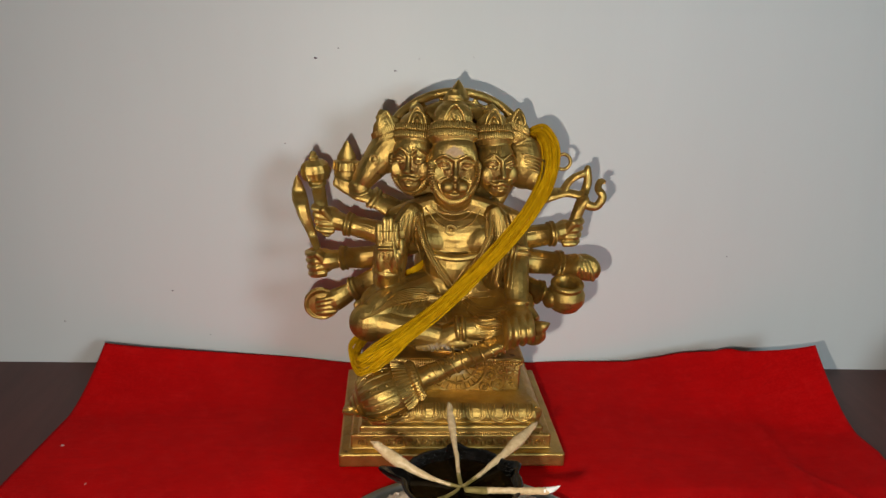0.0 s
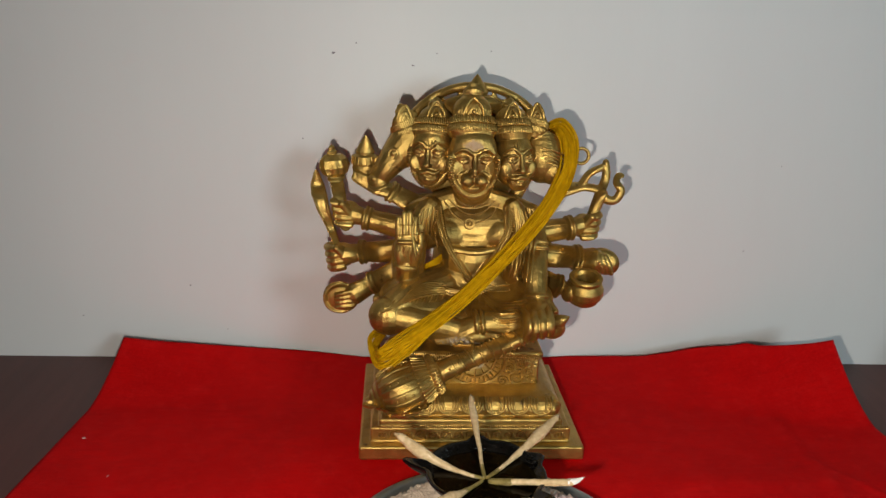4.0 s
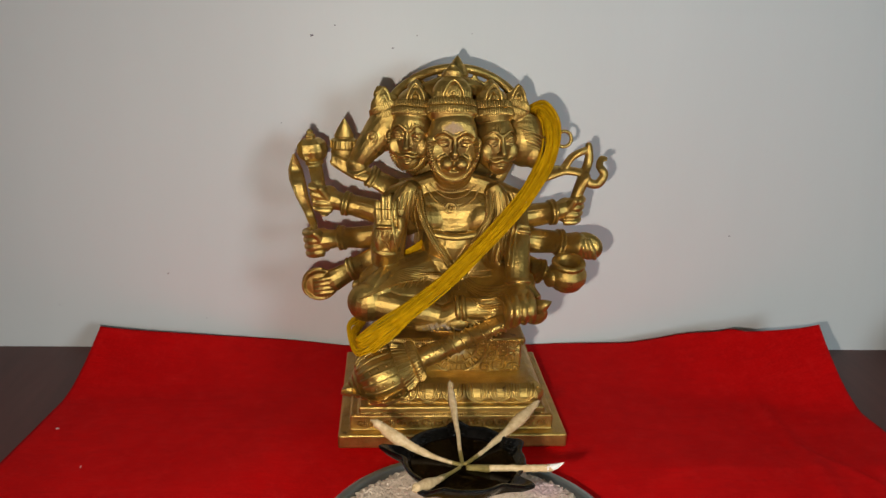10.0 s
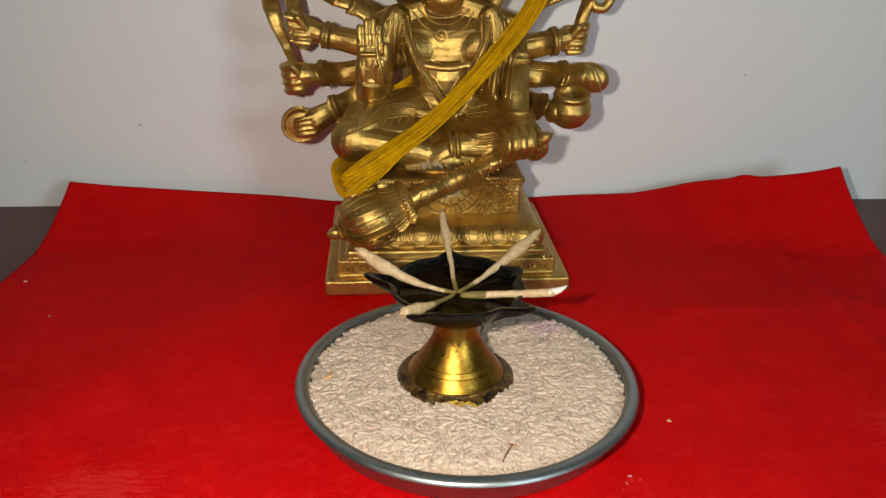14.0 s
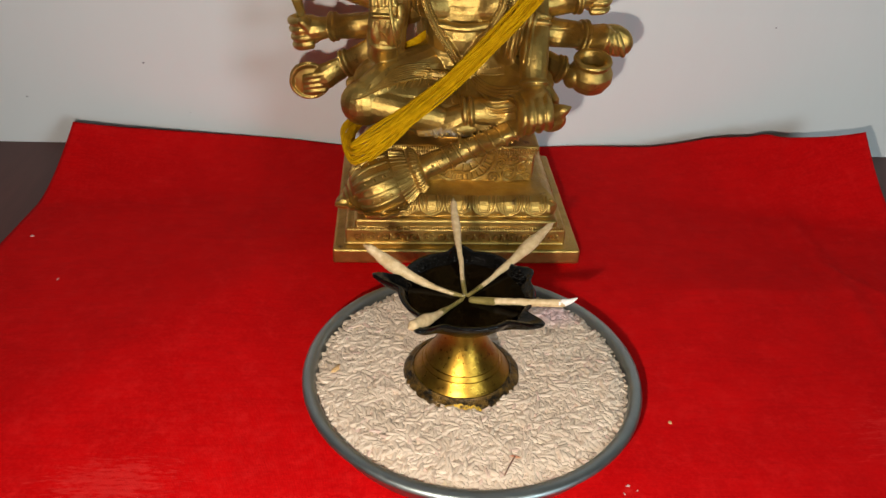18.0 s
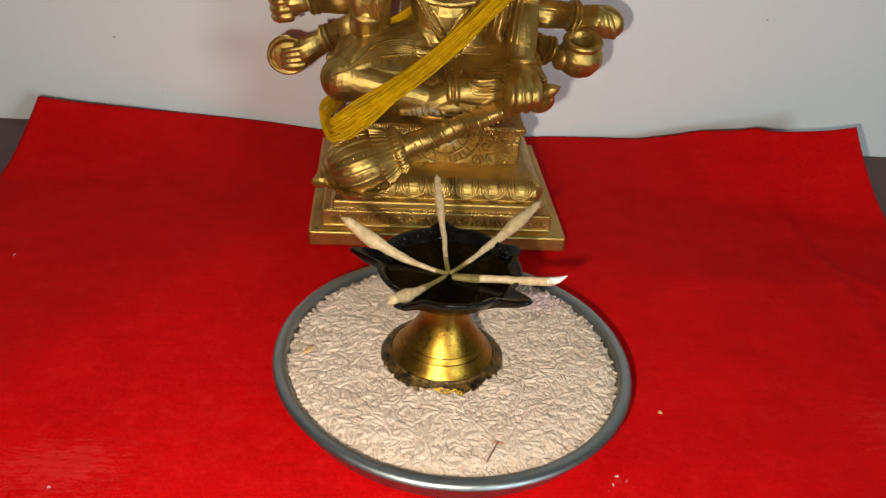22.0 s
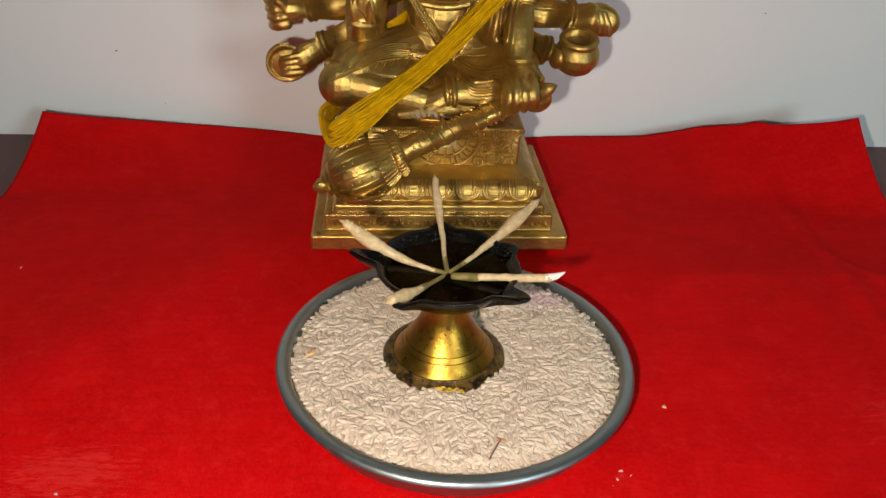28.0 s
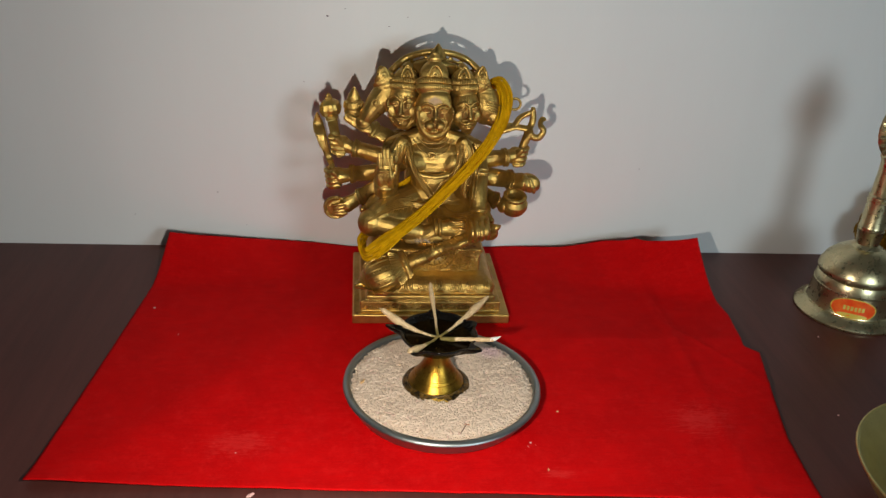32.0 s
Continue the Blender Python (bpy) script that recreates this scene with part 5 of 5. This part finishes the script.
    for k in range(15):
        x = -6.9 + k * 0.97
        spiral(d, (x, 0.78, 1.72), 0.36, 1.1, 1 if k % 2 else -1, 0.5, 0.1)
        d.ball((x + 0.48, 0.8, 1.55), (0.12, 0.08, 0.22), seg=8, rings=5)
    # petals on the cushion
    for k in range(7):
        x = -5.4 + k * 1.8
        for s, t in ((0.80, 0.11), (0.58, 0.075), (0.36, 0.085)):
            d.tube([(x - s, 2.1, 4.24), (x - s, 1.62, 3.92), (x - s * 0.8, 1.42, 3.45), (x, 1.44, 3.1 + 0.7 * (0.8 - s)), (x + s * 0.8, 1.42, 3.45), (x + s, 1.62, 3.92), (x + s, 2.1, 4.24)], t, 8, 4)
        for j in (-0.1, 0.1):
            d.tube([(x + 0.9 + j * 0.5, 2.1, 4.06), (x + 0.9 + j * 0.8, 1.60, 3.77), (x + 0.9 + j * 1.6, 1.45, 3.1)], [0.05, 0.08, 0.04], 6, 3)
    for k in range(6):
        y = 2.6 + k * 1.9
        d.tube([(6.5, y - 0.6, 4.08), (6.88, y - 0.5, 3.75), (7.0, y, 3.25), (6.88, y + 0.5, 3.75), (6.5, y + 0.6, 4.08)], 0.11, 6, 4)
    # fan wheel and scrolls on the upper block
    for rad, th in ((2.3, 0.15), (1.55, 0.12), (0.8, 0.12)):
        d.tube([(0.2 + rad * math.cos(u), 2.2, 7.5 + rad * math.sin(u)) for u in (math.pi * (1 + k / 12) for k in range(13))], th, 6, 3)
    for k in range(17):
        u = math.pi * (1.03 + 0.94 * k / 16)
        d.tube([(0.2 + 1.6 * math.cos(u), 2.2, 7.5 + 1.6 * math.sin(u)), (0.2 + 2.25 * math.cos(u), 2.2, 7.5 + 2.25 * math.sin(u))], 0.08, 5, 1)
    for k in range(7):
        u = math.pi * (1.08 + 0.84 * k / 6)
        d.tube([(0.2 + 0.8 * math.cos(u), 2.2, 7.5 + 0.8 * math.sin(u)), (0.2 + 1.5 * math.cos(u), 2.2, 7.5 + 1.5 * math.sin(u))], 0.1, 5, 1)
    rng = random.Random(4)
    placed = []
    for want, tries in ((0.62, 60), (0.42, 120), (0.28, 200), (0.18, 260)):
        for _ in range(tries):
            x, z = rng.uniform(1.9, 5.0), rng.uniform(5.3, 7.4)
            if x - want < 1.7 or x + want > 5.2 or z - want < 5.15 or z + want > 7.5 or math.hypot(x - 0.2, z - 7.5) < 2.35 + want:
                continue
            if all(math.hypot(x - a, z - b) > (want + c) * 0.93 for a, b, c in placed):
                placed.append((x, z, want))
    for k, (x, z, r) in enumerate(placed):
        for s in (-1, 1):
            h, a = (1 if k % 2 else -1) * s, k * 1.7
            spiral(d, (s * x - 0.1, 2.2, z), r, 1.35, h, a, 0.1 + 0.06 * r)
            if r > 0.25:
                spiral(d, (s * x - 0.1, 2.22, z), r * 1.05, 0.6, -h, a + 1.2, 0.09)
                for q in range(4):
                    u = a + 0.8 * q
                    d.tube([(s * x - 0.1 + r * 0.8 * math.cos(u), 2.2, z + r * 0.8 * math.sin(u)), (s * x - 0.1 + r * 1.2 * math.cos(u + 0.3), 2.22, z + r * 1.2 * math.sin(u + 0.3))], [0.09, 0.03], 5, 1)
    # lay the chased ornament on it
    bm = bmesh.new()
    bm.from_mesh(made)
    bm.from_mesh(d.mesh("chasing", BRASS, CM, 0))
    bm.to_mesh(made)
    bm.free()
    slide_along_view(made)
    made.name = "deity_statue"
    made.materials.clear()
    made.materials.append(BRASS)
    made.shade_smooth()
    made.set_sharp_from_angle(angle=radians(60))
    ob = tagged(new("deity_statue", made), "cast brass seated many-armed deity statue on a tiered pedestal", "statue")
    ob.location.z = 0.0022
    return ob


# sandal paste on the brow and grey residue between the feet
def paste(centre, size, colour, soft=0.35):
    co = bt.nodes.new("ShaderNodeTexCoord")
    mp = bt.nodes.new("ShaderNodeMapping")
    mp.inputs["Location"].default_value = [-c * CM / (s * CM) for c, s in zip(centre, size)]
    mp.inputs["Scale"].default_value = [1 / (s * CM) for s in size]
    bt.links.new(co.outputs["Object"], mp.inputs["Vector"])
    ln = bt.nodes.new("ShaderNodeVectorMath")
    ln.operation = "LENGTH"
    bt.links.new(mp.outputs[0], ln.inputs[0])
    wob = bt.nodes.new("ShaderNodeMath")
    wob.operation = "MULTIPLY_ADD"
    bt.links.new(noise_of(bt, 260, 6, 0.7), wob.inputs[0])
    wob.inputs[1].default_value = 1.1
    bt.links.new(ln.outputs["Value"], wob.inputs[2])
    m = ramp(bt, wob.outputs[0], [(0.0, (1, 1, 1)), (1.0, (0, 0, 0))])
    cr = m.node.color_ramp.elements
    cr[0].position, cr[1].position = 0.75, 1.0
    old = bp.inputs["Base Color"].links[0].from_socket
    bt.links.new(mix(bt, m, old, colour), bp.inputs["Base Color"])
    om = bp.inputs["Metallic"].links[0].from_socket if bp.inputs["Metallic"].links else 1.0
    bt.links.new(mix(bt, m, om if not isinstance(om, float) else (0.93, 0.93, 0.93), (0.0, 0.0, 0.0)), bp.inputs["Metallic"])
    orr = bp.inputs["Roughness"].links[0].from_socket
    bt.links.new(mix(bt, m, orr, (0.75, 0.75, 0.75)), bp.inputs["Roughness"])


def shade_patch(centre, size, colour, amount):
    """Browns the base colour in a patch, in place of the dark room mirrored there."""
    co = bt.nodes.new("ShaderNodeTexCoord")
    mp = bt.nodes.new("ShaderNodeMapping")
    mp.inputs["Location"].default_value = [-c / s for c, s in zip(centre, size)]
    mp.inputs["Scale"].default_value = [1 / (s * CM) for s in size]
    bt.links.new(co.outputs["Object"], mp.inputs["Vector"])
    ln = bt.nodes.new("ShaderNodeVectorMath")
    ln.operation = "LENGTH"
    bt.links.new(mp.outputs[0], ln.inputs[0])
    wob = bt.nodes.new("ShaderNodeMath")
    wob.operation = "MULTIPLY_ADD"
    bt.links.new(noise_of(bt, 120, 6, 0.65), wob.inputs[0])
    wob.inputs[1].default_value = 0.9
    bt.links.new(ln.outputs["Value"], wob.inputs[2])
    m = ramp(bt, wob.outputs[0], [(0.75, (amount,) * 3), (1.0, (0, 0, 0))])
    m.node.color_ramp.elements[0].position = 0.55
    old = bp.inputs["Base Color"].links[0].from_socket
    bt.links.new(mix(bt, m, old, colour), bp.inputs["Base Color"])


# dark reflections painted into the brass colour, mainly on faces and chest
shade_patch((-0.1, 7.0, 21.3), (2.6, 2.4, 3.2), (0.20, 0.11, 0.035), 0.8)
shade_patch((-3.4, 8.0, 21.5), (2.2, 2.2, 2.8), (0.20, 0.11, 0.035), 0.7)
shade_patch((3.3, 7.6, 21.3), (2.0, 2.2, 2.6), (0.22, 0.125, 0.04), 0.6)
shade_patch((0.0, 8.0, 17.6), (4.8, 3.0, 2.6), (0.24, 0.135, 0.04), 0.75)
shade_patch((-6.6, 4.8, 9.0), (2.2, 2.4, 1.6), (0.22, 0.12, 0.035), 0.6)
shade_patch((5.0, 6.5, 12.5), (1.8, 2.4, 2.6), (0.22, 0.12, 0.035), 0.7)
paste((-0.15, 7.0, 23.0), (1.9, 1.6, 1.0), (0.50, 0.34, 0.20))
paste((-0.7, 4.6, 8.1), (4.0, 2.8, 1.7), (0.34, 0.27, 0.22))
paste((-5.6, 7.2, 11.8), (1.6, 1.8, 0.9), (0.33, 0.23, 0.13))
paste((0.3, 4.1, 6.2), (2.2, 0.7, 1.5), (0.33, 0.24, 0.13))


# ---------------------------------------------------------------- the yellow thread
def build_thread():
    t = thing("thread_garland", "skein of bright yellow cotton thread draped over the statue", "thread garland")
    rng = random.Random(7)
    # the middle line and half width of the skein
    line = [((6.9, 12.6, 23.2), 0.4), ((6.6, 11.6, 24.1), 0.5), ((7.05, 10.6, 24.4), 0.6), ((7.65, 9.8, 23.6), 0.70), ((7.8, 9.2, 22.2), 0.74), ((7.35, 8.6, 20.45), 0.72), ((6.1, 7.8, 18.4), 0.68),
            ((4.5, 7.0, 16.5), 0.62), ((2.7, 6.5, 14.6), 0.58), ((0.6, 6.0, 12.5), 0.58), ((-1.5, 4.9, 10.9), 0.6), ((-3.5, 3.4, 9.7), 0.64), ((-5.2, 2.5, 8.6), 0.8), ((-6.7, 2.3, 7.6), 0.85), ((-7.4, 3.0, 7.4), 0.7),
            ((-7.6, 4.6, 7.7), 0.55), ((-7.1, 6.6, 7.7), 0.6), ((-6.5, 9.0, 7.5), 0.6)]
    pts = [Vector(p) for p, _ in line]
    count = 28
    for k in range(count):
        o, e = -1 + 2 * (k + rng.uniform(0.1, 0.9)) / count, rng.uniform(-0.45, 0.3)
        ph, am = rng.uniform(0, 6.3), rng.uniform(0.1, 0.5)
        rows = []
        for i, (p, w) in enumerate(line):
            dd = (pts[min(i + 1, len(pts) - 1)] - pts[max(i - 1, 0)]).normalized()
            side = dd.cross(Vector((0, 1, 0))).normalized()
            s = o + am * (0.25 + 0.75 * max(0.0, min(1.0, (i - 4) / 7))) * math.sin(i * 0.9 + ph)
            rows.append(Vector(p) + side * w * s + Vector((0, e + 0.2 * s * s + 0.12 * math.sin(i * 1.7 + 2 * ph), 0)))
        part("strand", Geo().tube(rows, 0.076, 6, 6), THREAD, t)
    # a strand end seen between arm and waist
    for k in range(6):
        part("strand", Geo().tube([(-2.2, 10.2, 13.5 - 0.1 * k), (-3.1, 9.7, 13.0 - 0.12 * k), (-4.0, 10.2, 12.4 - 0.13 * k)], 0.085, 5, 5), THREAD, t)
    return t


# ---------------------------------------------------------------- bell, bowl and vessel
def build_bell():
    t = thing("hand_bell", "polished brass hand bell with a red oval sticker, on the table", "bell", (50.2, 3.5, 0))
    t.matrix_world = t.matrix_world @ Matrix.Diagonal((0.92, 0.92, 1.02, 1))
    body = Geo().lathe([(6.0, 0.0), (6.45, 0.05), (6.5, 0.25), (6.28, 0.48), (5.85, 0.72), (5.55, 0.92), (5.46, 1.02), (5.26, 1.05), (5.16, 1.2), (4.95, 2.4), (4.86, 2.95), (4.92, 3.0), (4.92, 3.08), (4.84, 3.13), (4.70, 3.9), (4.6, 4.0), (4.75, 4.1), (4.85, 4.35), (4.75, 4.7),
                        (4.2, 5.5), (3.3, 6.2), (2.3, 6.7), (1.8, 6.85), (0.02, 6.9)], seg=72)
    body.v = [(x, y, z * 1.22) for x, y, z in body.v]
    part("bell_body", body, BELL_BRASS, t)
    handle = Geo().lathe([(1.9, 6.8), (1.7, 7.1), (1.35, 7.3), (1.5, 8.6), (1.55, 8.65), (1.55, 8.75), (1.45, 8.8), (1.45, 9.0), (1.55, 9.05), (1.5, 9.15), (1.4, 11.5), (1.5, 11.55), (1.5, 11.7), (1.38, 11.75), (1.38, 12.0), (1.48, 12.05), (1.3, 12.2),
                          (1.2, 14.5), (1.25, 15.4), (1.5, 15.8), (1.3, 16.2)], seg=40)
    handle.v = [(x, y, z * 1.2) for x, y, z in handle.v]
    part("handle", handle, BELL_BRASS, t, "turned brass handle")
    top = Geo().ball((0, 0, 18.9), (2.3, 0.9, 2.7)).ball((0, -0.4, 18.7), (1.1, 1.0, 1.5)).lathe([(0.8, 0), (0.9, 0.4), (0.5, 1.0), (0.1, 1.6)], pose(0, 0, 21.2), 20)
    for k in range(22):
        u = 2 * math.pi * k / 22
        top.tube([(1.3 * math.cos(u), -0.75, 18.9 + 1.6 * math.sin(u)), (2.2 * math.cos(u), -0.45, 18.9 + 2.6 * math.sin(u))], [0.12, 0.2], 6, 2)
    top.v = [(x * 1.25, y, 18.7 * 1.17 + (z - 18.7) * 1.3) for x, y, z in top.v]
    part("finial", top, BELL_BRASS, t, "cast fan-shaped finial")
    # sticker laid on the curved side
    def patch(half_w, half_h, lift, up=0.0):
        rows = []
        for r in (0.0, 0.5, 0.85, 1.0):
            ring = []
            for b in range(40):
                u = 2 * math.pi * b / 40
                z = 2.3 + up + half_h * r * math.sin(u)
                rad = 5.16 - 0.21 * (z - 1.46) / 1.46 + lift
                a = math.radians(-117) + half_w * r * math.cos(u) / rad
                ring.append(Vector((rad * math.cos(a), rad * math.sin(a), z)))
            rows.append(ring)
        return Geo().grid(rows)
    s = part("sticker", patch(2.6, 1.2, 0.04), STICKER, t, "shiny red oval sticker")
    part("sticker_edge", patch(2.75, 1.3, 0.025), STICKER_GOLD, s, "thin gold edge")
    part("sticker_border", patch(1.8, 0.3, 0.055, -0.7), STICKER_GOLD, s)
    for k in range(6):
        u = math.radians(-129 + 4.9 * k)
        part("sticker_bar", Geo().box((-0.15, -0.02, -0.27), (0.15, 0.02, 0.27), 0.01, pose(5.06 * math.cos(u), 5.06 * math.sin(u), 2.45, 0, 0, math.degrees(u) + 90)), STICKER_GOLD, s)
    return t


def build_bowl():
    t = thing("brass_bowl", "shallow dull brass bowl on the table", "bowl", (42.5, -31.5, 0))
    g = Geo().lathe([(0.02, 0.0), (3.6, 0.0), (3.8, 0.3), (3.6, 0.5), (5.6, 1.2), (7.6, 3.0), (8.5, 4.9), (8.62, 5.0), (8.5, 5.06), (8.35, 4.95), (7.4, 3.15), (5.4, 1.45), (3.0, 0.8), (0.02, 0.7)], seg=72)
    g.v = [(x * 1.27, y * 1.27, z) for x, y, z in g.v]
    part("bowl_shell", g, BOWL_BRASS, t, smooth=60)
    part("bowl_rim", Geo().ring((0, 0, 5.02), 10.86, 0.12, seg=72, sides=8), BOWL_BRASS, t)
    return t


def build_vessel():
    t = thing("ornate_vessel", "small ornate yellow brass vessel behind the bell", "vessel", (60.5, 13.2, 0))
    g = Geo().lathe([(0.02, 0), (3.0, 0.0), (3.2, 0.4), (2.2, 0.9), (1.6, 1.4), (2.6, 2.3), (3.9, 3.6), (4.4, 5.2), (4.1, 6.8), (3.2, 8.0), (2.6, 8.6), (2.9, 9.2), (3.1, 9.6), (2.8, 9.7), (0.02, 9.7)], seg=48)
    part("vessel_body", g, LAMP_BRASS, t)
    for row, (r, z) in enumerate(((4.0, 3.8), (4.4, 5.2), (4.15, 6.6))):
        rel = Geo()
        for k in range(16):
            u = 2 * math.pi * (k + 0.5 * (row % 2)) / 16
            rel.ring((r * math.cos(u), r * math.sin(u), z), 0.5, 0.14, (math.cos(u), math.sin(u), 0), 14, 6)
            rel.ball((r * math.cos(u), r * math.sin(u), z), 0.22, seg=8, rings=5)
        part("relief_band", rel, LAMP_BRASS, t)
    part("lid", Geo().lathe([(2.9, 9.7), (2.7, 10.1), (1.6, 10.8), (0.6, 11.2), (0.5, 11.6), (0.7, 12.0), (0.1, 12.5)], seg=40), LAMP_BRASS, t)
    return t


# ---------------------------------------------------------------- crumbs
def fleck(name, label, category, at, size, mat, seed):
    rng = random.Random(seed)
    g = Geo().lathe([(0.2, 0.0), (1.0, 0.05), (0.8, 0.45), (0.15, 0.6)], pose(0, 0, 0, 0, 0, rng.uniform(0, 360)) @ Matrix.Diagonal((size * rng.uniform(0.8, 1.4), size * rng.uniform(0.4, 0.8), size, 1)), 8,
                    wave=lambda u, k: 1 + 0.3 * math.sin(2 * u + seed) + 0.2 * math.sin(3 * u))
    ob = tagged(new(name, g.mesh(name, mat, CM, 50)), label, category)
    ob.location = [c * CM for c in at]
    return ob


def build_crumbs():
    rz = 2.05
    fleck("crumb", "tiny tan crumb lying on the rice", "crumb", (-7.5, -13.3, rz + 0.07), 0.27, CRUMB, 1)
    fleck("crumb", "pinkish grain husk lying on the rice", "crumb", (1.5, -19.85, rz + 0.12), 0.17, HUSK, 2)
    t = tagged(new("twig", Geo().tube([(0.85, -20.9, rz + 0.02), (1.15, -20.4, rz + 0.17), (1.45, -19.9, rz + 0.24)], 0.04, 6, 3).mesh("twig", TWIG, CM)), "short dry twig lying on the rice", "twig")
    for k, (x, y, s) in enumerate(((-30.1, 3.4, 0.15), (10.7, -15.6, 0.13), (7.3, -20.0, 0.12), (7.0, -20.5, 0.09), (7.7, -20.3, 0.08), (6.7, -20.9, 0.07), (-19.0, -20.9, 0.1), (-18.2, -20.7, 0.12), (8.2, -23.5, 0.14), (-26.5, -2.0, 0.1))):
        fleck("lint", "small pale fleck of lint on the red cloth", "lint", (x, y, 0.19), s, CRUMB if k in (1, 8) else DUST, 10 + k)
    for k, (x, y, s) in enumerate(((43.5, -2.5, 0.14), (38.2, -16.5, 0.16), (-16.4, -25.6, 0.35))):
        fleck("lint", "small pale fleck of lint on the dark table", "lint", (x, y, 0.0), s, DUST, 30 + k)


build_room()
build_table()
build_cloth()
build_plate()
build_lamp()
build_statue()
build_thread()
build_bell()
build_bowl()
build_vessel()
build_crumbs()
build_rice()
